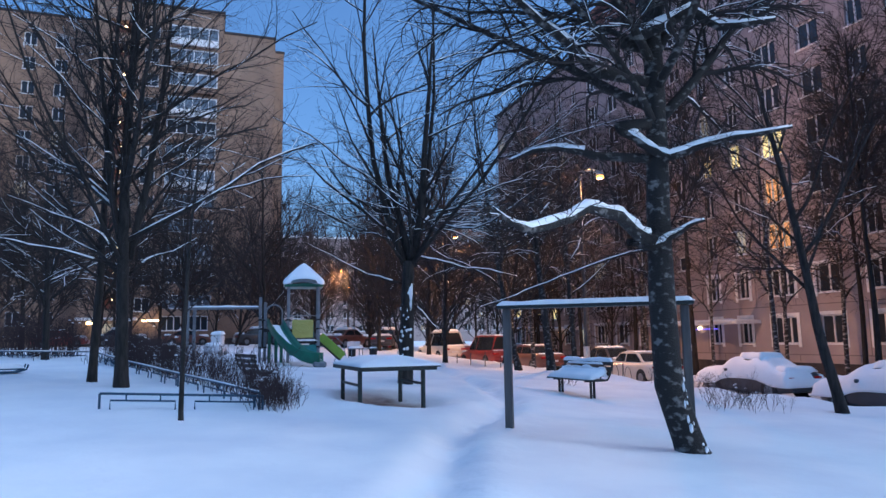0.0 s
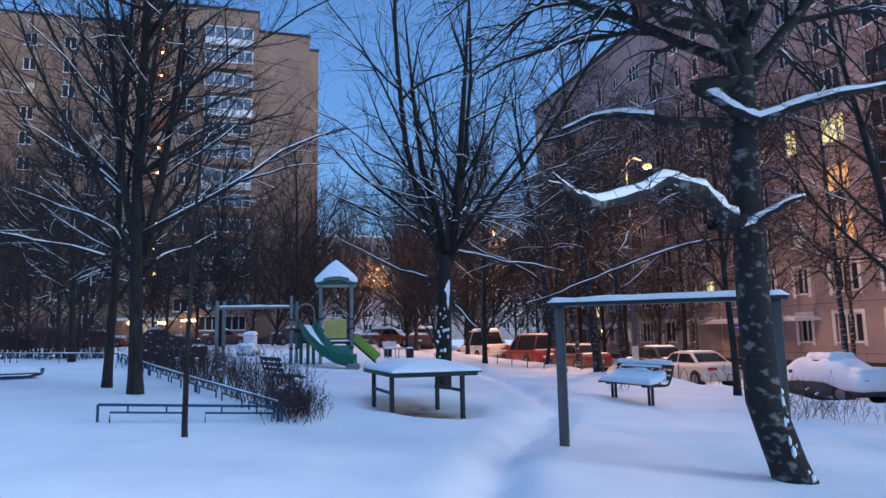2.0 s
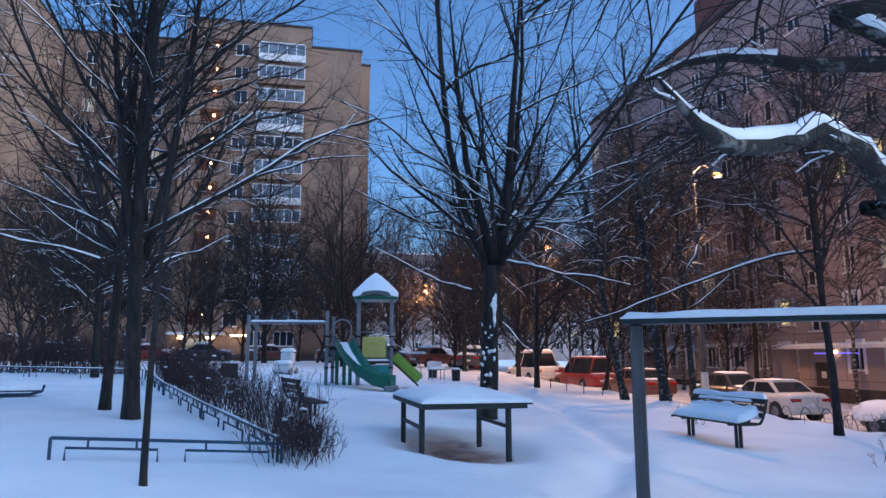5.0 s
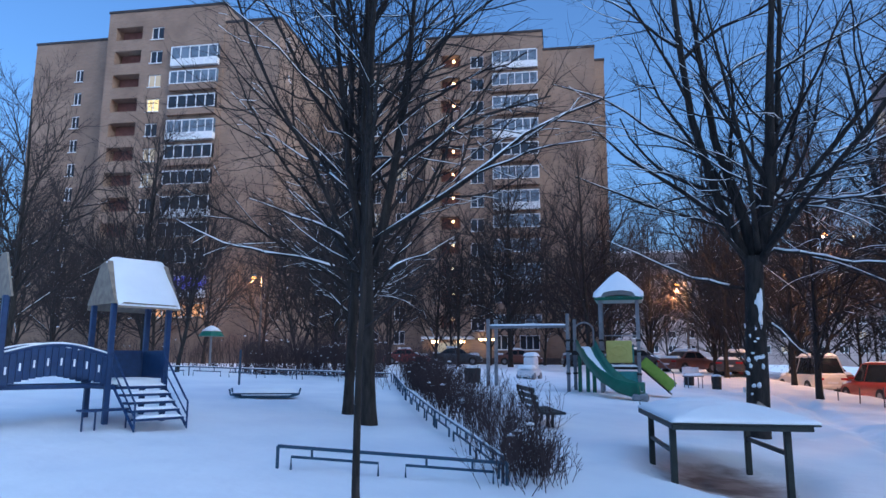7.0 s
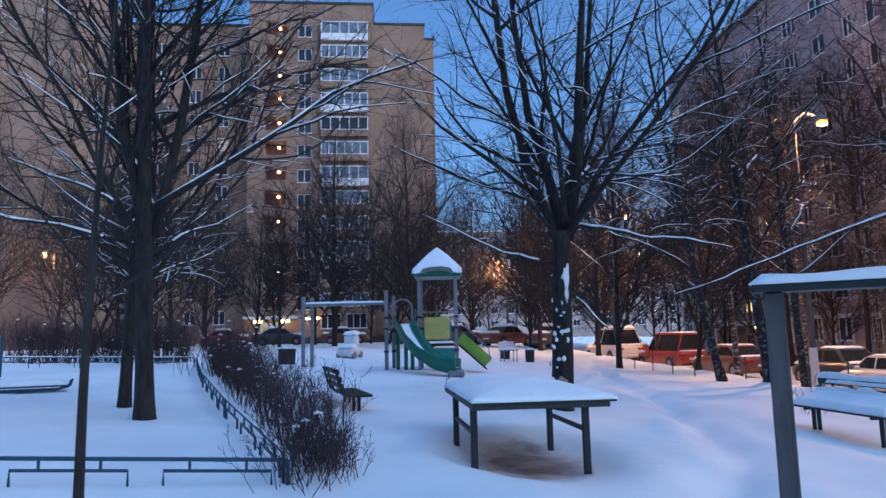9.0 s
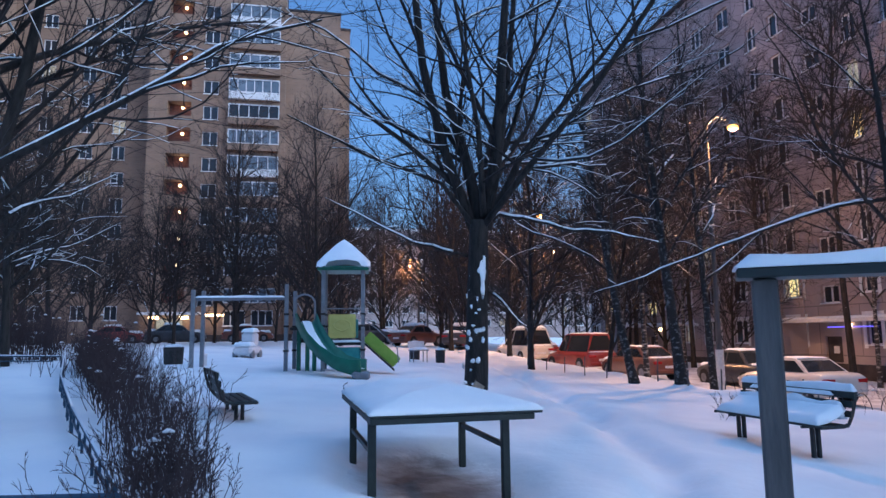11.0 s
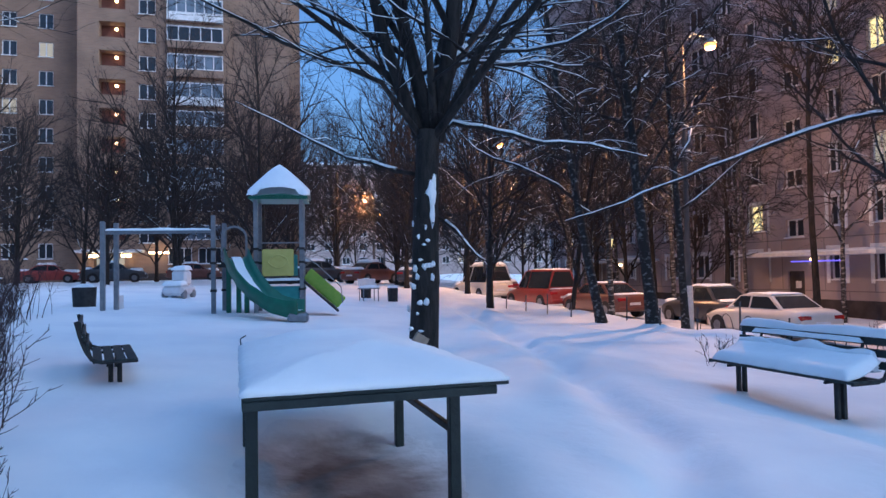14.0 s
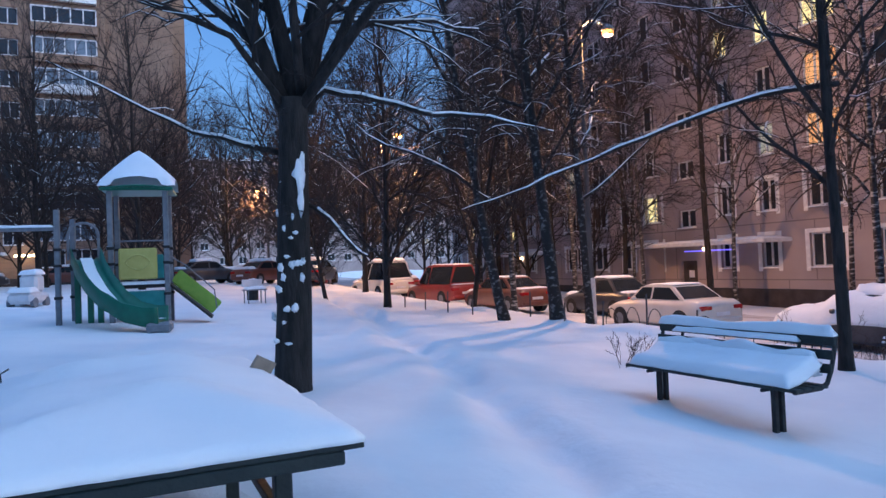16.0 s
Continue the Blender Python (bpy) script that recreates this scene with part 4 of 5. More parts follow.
def ping_pong_table():
    t = thing("table", pose(1.72, 12.3, 0, 0, 0, 1.6) @ pose(-1.74, -12.3, 0), "dark green outdoor tennis table under deep snow", "table")
    x0, x1, y0, y1, zt = 0.98, 2.505, 12.30, 15.04, 0.63
    part("tabletop", Soup().box(x0, x1 + 0.08, y0 + 0.003, y1, zt, zt + 0.022, 0.004), DARKGREEN, t)
    for q in ((x0, x1, y0, y0 + 0.04), (x0, x1, y1 - 0.04, y1), (x0, x0 + 0.04, y0 + 0.04, y1 - 0.04), (x1 - 0.04, x1, y0 + 0.04, y1 - 0.04)):
        part("edge_rail", Soup().box(*q, zt - 0.055, zt - 0.001, 0.006), DARKGREEN, t)
    for x in (x0 + 0.02, x1 - 0.22):
        for y in (y0 + 0.30, y1 - 0.85):
            zb = ground_z(x, y) - 0.1
            part("leg", Soup().box(x, x + 0.075, y, y + 0.075, zb, zt - 0.056, 0.008), DARKGREEN, t)
        part("stretcher", Soup().box(x + 0.015, x + 0.06, y0 + 0.376, y1 - 0.851, 0.27, 0.32, 0.005), DARKGREEN, t)
    for y in (y0 + 0.5, y1 - 1.1):
        part("cross_bar", Soup().box(x0 + 0.041, x1 - 0.041, y, y + 0.04, zt - 0.05, zt - 0.002, 0.005), DARKGREEN, t)
    s = Soup().mound(x0 - 0.01, x1 + 0.08, y0 - 0.005, y1 + 0.01, zt + 0.024, 0.19, 40, 60, 2.0, 0.25, edge=0.74, eased=True)
    part("snow_cover", s, SNOW, t, "thick cushion of snow", True)
    part("board", Soup().box(-0.09, 0.09, -0.012, 0.012, -0.05, 0.09, 0.003, pose(2.53, 14.3, zt + 0.06, 20, 25, 35)), WOOD, t, "loose brown board stuck in the snow")
    part("twig", Soup().tube([(1.00, 14.92, zt + 0.02), (0.99, 14.92, zt + 0.12), (1.04, 14.93, zt + 0.15)], 0.006, 5), DARKGREEN, t)


ping_pong_table()


def carpet_frame():
    t = thing("carpet_beating_frame", pose(0, 0, 0), "grey post frame with a snow-topped cross beam", "frame")
    a, b = Vector((2.63, 9.23)), Vector((4.82, 7.78))
    ang = math.degrees(math.atan2((b - a).y, (b - a).x))
    for p in (a, b):
        zg = ground_z(p.x, p.y)
        part("post", Soup().box(-0.06, 0.06, -0.06, 0.06, 0, 1.66 - zg, 0.01, pose(p.x, p.y, zg - 0.05, 0, 0, ang)), POST, t)
    m = pose(a.x, a.y, 1.613, 0, 0, ang)
    L = (b - a).length
    part("beam", Soup().box(-0.13, L + 0.13, -0.13, 0.13, 0, 0.05, 0.008, m), DARKGREEN, t, "dark green beam board")
    s = Soup().mound(-0.14, L + 0.14, -0.14, 0.14, 0.051, 0.075, 40, 8, 5, 0.3, edge=0.09)
    s.v = [tuple(m @ Vector(q)) for q in s.v]
    part("beam_snow", s, SNOW, t, smooth=True)


carpet_frame()


def bench(m, L, label, snowy=True):
    """Park bench: local x along its length, the seat facing -y."""
    t = thing("bench", m, label, "bench", "park benches")
    for x in (0.35, L - 0.35):
        for y in (0.17, 0.26):
            part("leg", Soup().box(x - 0.025, x + 0.025, y - 0.025, y + 0.025, -0.15, 0.36, 0.005), BLACK, t)
        part("bracket", Soup().tube([(x, 0.0, 0.36), (x, 0.40, 0.36), (x, 0.46, 0.42), (x, 0.58, 0.82)], 0.018, 6), BLACK, t)
    for k in range(4):
        part("seat_slat", Soup().box(0, L, 0.0 + 0.115 * k, 0.095 + 0.115 * k, 0.378, 0.41, 0.006), DARKGREEN, t)
    for x in (0.02, L - 0.02):
        part("end_rib", Soup().tube([(x, 0.0, 0.385), (x, 0.36, 0.385), (x, 0.45, 0.42), (x, 0.51, 0.52), (x, 0.56, 0.66), (x, 0.60, 0.83)], 0.022, 6), BLACK, t)
    for k in range(3):
        z = 0.50 + 0.12 * k
        y = 0.475 + 0.035 * k
        part("back_slat", Soup().box(0, L, y, y + 0.03, z, z + 0.085, 0.006), DARKGREEN, t)
        if snowy:
            part("back_snow", Soup().mound(0.07 + 0.1 * k, L - 0.08 - 0.12 * k, y - 0.06, y - 0.001, z + 0.02, 0.06, 50, 5, k * 3.0, 0.6, edge=0.04), SNOW, t, smooth=True)
    if snowy:
        part("seat_snow", Soup().mound(0.06, L - 0.06, 0.005, 0.455, 0.411, 0.12, 40, 14, 3, 0.15, lambda a, b: 0.17 * b * b / 0.2, edge=0.13), SNOW, t, "snow heaped on the seat", True)
        part("back_snow", Soup().mound(0.0, L, 0.53, 0.61, 0.826, 0.09, 50, 6, 8, 0.9, edge=0.045), SNOW, t, smooth=True)
        part("slat_snow", Soup().mound(0.05, L - 0.1, 0.40, 0.515, 0.47, 0.23, 50, 6, 9, 0.5, edge=0.05), SNOW, t, smooth=True)
    return t


bench(pose(6.78, 16.05, -0.27, 0, 0, -87), 2.15, "dark green slatted park bench heaped with snow")
bench(pose(-0.20, 16.35, 0.05, 0, 0, 102), 1.75, "dark slatted park bench beside the hedge", False)


def low_rail(pts, label, snowy=True, h=0.28):
    t = thing("low_fence", pose(0, 0, 0), label, "fence", "low pipe fences")
    p3 = [Vector((x, y, ground_z(x, y))) for x, y in pts]
    up = Vector((0, 0, h))
    for a, b in zip(p3, p3[1:]):
        part("top_rail", Soup().tube([a + up, b + up], 0.019, 8), RAIL, t)
        if snowy:
            part("rail_snow", Soup().tube([a + up + Vector((0, 0, 0.02)), (a + b) / 2 + up + Vector((0, 0, 0.024)), b + up + Vector((0, 0, 0.02))], [0.012, 0.017, 0.012], 6), SNOW, t, smooth=True)
        n = max(1, round((b - a).length / 1.25))
        for i in range(n):
            s, e = a.lerp(b, (i + 0.12) / n), a.lerp(b, (i + 0.88) / n)
            lo = Vector((0, 0, h * 0.56))
            part("lower_rail", Soup().tube([s - Vector((0, 0, 0.05)), s + lo, e + lo, e - Vector((0, 0, 0.05))], 0.016, 6), RAIL, t)
            for f in (0.3, 0.7):
                q = a.lerp(b, (i + f) / n)
                part("baluster", Soup().tube([q + lo, q + up], 0.013, 6), RAIL, t)
    for q in p3:
        part("post", Soup().tube([q - Vector((0, 0, 0.15)), q + up], 0.019, 8), RAIL, t)


low_rail([(-3.32, 11.15), (-0.88, 11.55)], "blue-grey pipe fence half sunk in snow", False, 0.23)
low_rail([(-0.93, 11.62), (-2.4, 15.6), (-3.9, 20.0), (-5.5, 25.4)], "snow-dusted pipe fence along the hedge")
low_rail([(-5.6, 25.5), (-8.6, 25.0), (-12, 24.4), (-16, 23.6)], "snow-dusted pipe fence across the yard")
low_rail([(-16.2, 23.4), (-18, 18)], "snow-dusted pipe fence across the yard")


def slide_unit():
    m = frame_of(0.0, 26.5, -6)
    t = thing("play_structure", m, "green and grey playground slide tower with snowy roof", "playground")
    H = 1.25
    for x, y, hh in ((0.0, 0.0, 2.5), (0.16, 0.75, 2.35), (1.05, 0.0, 3.05), (1.05, 1.0, 3.05), (2.20, 0.0, 3.05), (2.20, 1.0, 3.05)):
        po_ = part("post", Soup().box(x - 0.055, x + 0.055, y - 0.055, y + 0.055, -0.2, hh, 0.012), STEEL, t)
        for z in (0.55, 1.25, 1.6):
            if z < hh:
                part("clamp", Soup().box(x - 0.075, x + 0.075, y - 0.075, y + 0.075, z, z + 0.06, 0.01), BLACK, po_)
    part("platform", Soup().box(0.1, 1.0, 0.05, 0.95, H - 0.08, H, 0.01), BLACK, t)
    part("platform", Soup().box(1.1, 2.15, 0.05, 0.95, 0.72, 0.80, 0.01), BLACK, t)
    part("platform_snow", Soup().mound(1.1, 2.15, -0.04, 0.95, 0.801, 0.07, 12, 12), SNOW, t, smooth=True)
    pan = part("panel", Soup().box(1.2, 2.0, -0.02, 0.02, 0.92, 1.62, 0.03), YELLOW, t, "yellow play panel")
    k = [(1.6 + 0.2 * math.cos(a) * (1 + 0.25 * math.cos(2 * a)), -0.035, 1.30 + 0.17 * math.sin(a)) for a in [2 * math.pi * i / 16 for i in range(17)]]
    part("moulding", Soup().tube(k, 0.02, 6), YELLOW, pan)
    part("panel", Soup().box(1.2, 2.05, 0.98, 1.02, 0.92, 1.5, 0.02), TEAL, t)
    part("panel", Soup().box(1.1, 2.14, 0.01, 0.05, 0.25, 0.66, 0.02), TEAL, t, "teal lower panel")
    part("rail", Soup().tube([(1.05, 0, 1.78), (2.2, 0, 1.78)], 0.018, 8), STEEL, t)
    # roof: rounded steep pyramid of snow over a green arched rim
    r, n = Soup(), 18
    x0, x1, y0, y1 = 0.84, 2.42, -0.22, 1.22
    for j in range(n + 1):
        for i in range(n + 1):
            a, b = i / n * 2 - 1, j / n * 2 - 1
            e = max(abs(a), abs(b)) * 0.45 + math.sqrt(a * a + b * b) * 0.55 / 1.25
            z = 3.0 + 0.10 * (e < 0.97) + 0.80 * max(0, 1 - e ** 1.2) + 0.02 * noise.noise((a * 3, b * 3, 1))
            r.v.append(((x0 + x1) / 2 + a * (x1 - x0) / 2, (y0 + y1) / 2 + b * (y1 - y0) / 2, z))
    for j in range(n):
        for i in range(n):
            q = j * (n + 1) + i
            r.f.append((q, q + 1, q + n + 2, q + n + 1))
    roof = part("roof", Soup().box(x0 + 0.05, x1 - 0.05, y0 + 0.05, y1 - 0.05, 2.90, 2.985, 0.02), GREEN, t, "green plastic roof")
    part("roof_snow", r, SNOW, roof, "pointed cap of snow", True)
    for y in (y0 + 0.03, y1 - 0.03):
        arc = [(x0 + 0.04 + (x1 - x0 - 0.08) * i / 12, y, 2.93 + 0.07 * math.sin(math.pi * i / 12)) for i in range(13)]
        part("rim", Soup().tube(arc, 0.028, 6), GREEN, roof)
    # slide: a curved chute that leaves the left deck and swings to the front
    prof = [(0.55, 0.0, 1.40), (0.62, -0.25, 1.34), (0.75, -0.6, 1.10), (0.98, -1.0, 0.78), (1.28, -1.35, 0.46), (1.65, -1.6, 0.20), (2.0, -1.75, 0.10), (2.25, -1.82, 0.09)]
    bed, walls, load = Soup(), Soup(), Soup()
    sec = [(-0.30, 0.26), (-0.29, 0.28), (-0.24, 0.06), (-0.16, 0.0), (0.16, 0.0), (0.24, 0.06), (0.29, 0.28), (0.30, 0.26), (0.29, -0.10), (0.16, -0.14), (-0.16, -0.14), (-0.29, -0.10)]
    rows = []
    P = [Vector(q) for q in prof]
    fine = []
    for i in range(len(P) - 1):
        fine += [P[i].lerp(P[i + 1], f / 3) for f in range(3)]
    fine.append(P[-1])
    for i, q in enumerate(fine):
        d = fine[min(i + 1, len(fine) - 1)] - fine[max(i - 1, 0)]
        s = Vector((d.y, -d.x, 0)).normalized()
        for a, z in sec:
            bed.v.append(tuple(q + s * a + Vector((0, 0, z))))
        for a in (-0.12, 0.12):
            load.v.append(tuple(q + s * a + Vector((0, 0, 0.035 + 0.01 * noise.noise(q * 4)))))
    for i in range(len(fine) - 1):
        for j in range(12):
            a, b = i * 12 + j, i * 12 + (j + 1) % 12
            bed.f.append((a, b, b + 12, a + 12))
        load.f.append((i * 2, i * 2 + 1, i * 2 + 3, i * 2 + 2))
    bed.f += [tuple(range(11, -1, -1)), tuple(range(len(bed.v) - 12, len(bed.v)))]
    sl = part("slide", bed, GREEN, t, "green plastic slide", True)
    part("slide_snow", load, SNOW, sl, smooth=True)
    part("slide_foot", Soup().box(1.95, 2.42, -2.12, -1.54, -0.15, 0.06, 0.05, pose(0, 0, 0)), STEEL, sl, "grey slide end")
    arch = [(0.22, -0.05, 1.4), (0.22, -0.05, 1.85)] + [(0.52 - 0.30 * math.cos(math.pi * i / 10), -0.05, 1.92 + 0.28 * math.sin(math.pi * i / 10)) for i in range(11)] + [(0.82, -0.05, 1.4)]
    part("arch_handle", Soup().tube(arch, 0.028, 8), STEEL, t)
    for x in (0.35, 0.6, 0.8):
        part("support", Soup().box(x - 0.06, x + 0.06, 0.1, 0.2, -0.15, H - 0.08, 0.02), GREEN, t)
    # ramp
    rm = pose(2.22, 0.5, 0.82, 0, 42, 0)
    part("ramp", Soup().box(0.0, 1.25, -0.42, 0.42, -0.05, 0.0, 0.01, rm), BLACK, t)
    for y in (0.46,):
        part("ramp_side", Soup().box(-0.05, 1.2, y - 0.02, y + 0.02, 0.0, 0.36, 0.03, rm), LIME, t, "lime green ramp side")
    part("handrail", Soup().tube([(2.3, -0.05, 1.4), (2.6, -0.05, 1.2), (3.2, -0.05, 0.62), (3.24, -0.05, 0.2)], 0.017, 6), STEEL, t)
    # hanging beam on the other side
    for x, y in ((-2.62, -0.05), (-2.45, 0.45)):
        part("post", Soup().box(x - 0.055, x + 0.055, y - 0.055, y + 0.055, -0.2, 2.35, 0.012), STEEL, t)
    part("beam", Soup().tube([(-2.62, 0.02, 2.08), (0.0, 0.02, 2.10)], 0.05, 8), STEEL, t)
    part("beam_snow", Soup().mound(-2.6, -0.05, -0.05, 0.09, 2.12, 0.06, 30, 6, 4, 0.4, edge=0.05), SNOW, t, smooth=True)
    part("sign_plate", Soup().box(-2.46, -2.40, 0.52, 0.9, 0.1, 0.5, 0.01), TOYWHITE, t)


slide_unit()


def play_house():
    m = pose(-6.95, 13.75, ground_z(-6.95, 13.75), 0, 0, 58) @ Matrix.Scale(0.86, 4)
    t = thing("play_house", m, "blue wooden play tower with snowy gable roof", "playground")
    D, E = 0.62, 2.02
    for x in (-0.5, 0.5):
        for y in (-0.42, 0.42):
            part("post", Soup().box(x - 0.045, x + 0.045, y - 0.045, y + 0.045, -0.2, E, 0.01), BLUE, t)
    part("deck", Soup().box(-0.5, 0.5, -0.46, 0.46, D - 0.08, D, 0.01), BLUE, t)
    part("deck_snow", Soup().mound(-0.48, 0.48, -0.46, 0.46, D + 0.001, 0.1, 10, 10), SNOW, t, smooth=True)
    part("side_panel", Soup().box(-0.45, 0.45, 0.40, 0.44, D + 0.1, D + 0.6, 0.01), BLUE, t)
    part("side_panel", Soup().box(0.46, 0.50, -0.38, 0.38, D + 0.1, D + 0.6, 0.01), BLUE, t)
    R, W = 0.74, 0.60
    for x in (-0.56, 0.53):
        s = Soup()
        for dx in (0, 0.03):
            s.v += [(x + dx, -W, E), (x + dx, W, E), (x + dx, 0.12, E + R), (x + dx, -0.12, E + R)]
        s.f = [(3, 2, 1, 0), (4, 5, 6, 7), (0, 1, 5, 4), (1, 2, 6, 5), (2, 3, 7, 6), (3, 0, 4, 7)]
        part("gable", s, WOOD, t, "weathered board gable with painted figures")
    for sg in (-1, 1):
        s = Soup()
        q = [(-0.53, sg * (W + 0.06), E - 0.08), (0.60, sg * (W + 0.06), E - 0.08), (0.60, sg * 0.06, E + R + 0.02), (-0.53, sg * 0.06, E + R + 0.02)]
        s.v = q + [(a, b, c + 0.03) for a, b, c in q]
        s.f = [(0, 1, 2, 3), (4, 5, 6, 7), (0, 1, 5, 4), (1, 2, 6, 5), (2, 3, 7, 6), (3, 0, 4, 7)]
        part("roof_board", s, WOOD, t)
        z = Soup()
        n = 12
        for lay in (0, 1):
            for j in range(n + 1):
                for i in range(n + 1):
                    a, b = i / n, j / n
                    e = min(a, 1 - a, b * 0.8 + 0.02, (1 - b) + 0.2)
                    hh = 0.10 * min(1, e / 0.10) ** 0.5 * (1 + 0.25 * noise.noise((a * 4, b * 4, sg * 3.0)))
                    z.v.append((-0.525 + 1.12 * a, sg * ((W + 0.06) * (1 - b)), E - 0.045 + (R + 0.07) * b + lay * (hh + 0.01)))
        w, tp = n + 1, (n + 1) ** 2
        for j in range(n):
            for i in range(n):
                a = j * w + i
                z.f += [(tp + a, tp + a + 1, tp + a + 1 + w, tp + a + w), (a, a + w, a + 1 + w, a + 1)]
        part("roof_snow", z, SNOW, t, "smooth slab of snow", True)
    # stairs towards the open yard
    for i in range(5):
        y, z = -0.62 - 0.17 * i, D - 0.02 - 0.125 * i
        st = part("step", Soup().box(-0.42, 0.42, y - 0.09, y + 0.08, z - 0.04, z, 0.006), BLUE, t)
        part("step_snow", Soup().mound(-0.40, 0.40, y - 0.085, y + 0.07, z + 0.001, 0.05, 10, 4, i, edge=0.06), SNOW, st, smooth=True)
    for x in (-0.45, 0.45):
        part("stringer", Soup().tube([(x, -0.5, D), (x, -1.4, -0.05)], 0.025, 6), BLUE, t)
        part("handrail", Soup().tube([(x, -0.45, D + 0.55), (x, -1.32, 0.42), (x, -1.42, 0.35), (x, -1.42, -0.1)], 0.018, 6), BLUE, t)
        part("handrail", Soup().tube([(x, -0.45, D + 0.28), (x, -1.40, 0.14)], 0.014, 6), BLUE, t)
    # humped bridge with pierced side boards
    n = 16
    for y in (-0.40, 0.40):
        arc = [(-0.52 - 1.6 * i / n, y, D + 0.5 + 0.16 * math.sin(math.pi * i / n)) for i in range(n + 1)]
        sb = part("top_rail", Soup().tube(arc, 0.03, 6), BLUE, t)
        for i in range(n):
            x0, x1 = -0.52 - 1.6 * i / n, -0.52 - 1.6 * (i + 1) / n
            zc = D + 0.10 + 0.16 * math.sin(math.pi * (i + 0.5) / n)
            part("side_board", Soup().box(x1 + 0.004, x0 - 0.004, y - 0.02, y + 0.02, zc - 0.10, zc + (0.40 if i % 2 else 0.36), 0.004), BLUE, t)
        part("rail_snow", Soup().tube([(a, b, c + 0.03) for a, b, c in arc], 0.022, 6), SNOW, sb, smooth=True)
        for i in range(1, n, 2):
            zc = D + 0.22 + 0.16 * math.sin(math.pi * (i + 0.5) / n)
            part("cut_out", Soup().box(-0.59 - 1.6 * i / n, -0.54 - 1.6 * i / n, y - 0.026, y + 0.026, zc - 0.06, zc + 0.08, 0.015), SNOW, sb)
    part("bridge_deck", Soup().box(-2.1, -0.52, -0.38, 0.38, D - 0.05, D + 0.02, 0.01), BLUE, t)
    s = Soup()
    for dx in (0, 0.03):
        s.v += [(-2.14 + dx, -W, E), (-2.14 + dx, W, E), (-2.14 + dx, 0.12, E + R), (-2.14 + dx, -0.12, E + R)]
    s.f = [(3, 2, 1, 0), (4, 5, 6, 7), (0, 1, 5, 4), (1, 2, 6, 5), (2, 3, 7, 6), (3, 0, 4, 7)]
    part("gable", s, WOOD, t, "weathered board gable with painted figures")
    for x in (-2.16, -2.16 - 0.9):
        for y in (-0.42, 0.42):
            part("post", Soup().box(x - 0.045, x + 0.045, y - 0.045, y + 0.045, -0.2, E + 0.02, 0.01), BLUE, t)
    part("low_shelf", Soup().box(-1.1, -0.3, -1.05, -0.75, 0.22, 0.25, 0.005), BLUE, t)
    for x in (-1.05, -0.85, -0.35):
        part("shelf_leg", Soup().tube([(x, -0.9, -0.1), (x, -0.9, 0.22)], 0.015, 6), BLUE, t)


play_house()


def litter_bin(x, y, label, r=0.2, h=0.5):
    t = thing("litter_bin", frame_of(x, y, 10), label, "bin", "litter bins")
    part("body", Soup().tube([(0, 0, -0.1), (0, 0, h)], [r * 0.9, r], 14), BLACK, t)
    part("snow_cap", Soup().mound(-r * 0.8, r * 0.8, -r * 0.8, r * 0.8, h, 0.09, 8, 8, edge=0.14), SNOW, t, smooth=True)


litter_bin(5.96, 33.3, "dark round litter bin capped with snow")
litter_bin(5.3, 35.5, "dark litter bin beside a tree", 0.22, 0.7)
litter_bin(-3.3, 28.0, "dark litter bin near the swing posts", 0.3, 0.5)


def white_seat(x, y):
    t = thing("small_bench", frame_of(x, y, 15), "small snow-covered bench beside a bin", "bench")
    for a in (-0.3, 0.3):
        for b in (-0.18, 0.18):
            part("leg", Soup().tube([(a, b, -0.1), (a, b, 0.42)], 0.02, 6), STEEL, t)
    part("seat", Soup().box(-0.36, 0.36, -0.22, 0.22, 0.42, 0.46, 0.006), STEEL, t)
    part("seat_snow", Soup().mound(-0.36, 0.36, -0.22, 0.22, 0.461, 0.1, 8, 8), SNOW, t, smooth=True)
    part("backrest", Soup().box(-0.36, 0.36, 0.2, 0.23, 0.55, 0.8, 0.006), TOYWHITE, t)


white_seat(5.1, 33.5)


def toy_car(x, y):
    t = thing("toy_rocker", frame_of(x, y, -20), "snow-covered white toy car rocker", "toy")
    part("body", Soup().box(-0.38, 0.38, -0.55, 0.55, 0.08, 0.42, 0.10), TOYWHITE, t)
    part("cab", Soup().box(-0.27, 0.27, -0.05, 0.45, 0.42, 0.95, 0.08), TOYWHITE, t)
    part("body_snow", Soup().mound(-0.36, 0.36, -0.55, -0.06, 0.42, 0.16, 10, 10), SNOW, t, smooth=True)
    part("cab_snow", Soup().mound(-0.27, 0.27, -0.05, 0.45, 0.95, 0.16, 10, 10), SNOW, t, smooth=True)
    for a in (-0.34, 0.34):
        for b in (-0.34, 0.34):
            part("wheel", Soup().tube([(a - 0.05, b, 0.12), (a + 0.05, b, 0.12)], 0.15, 12), STEEL, t)


toy_car(-1.55, 33.6)


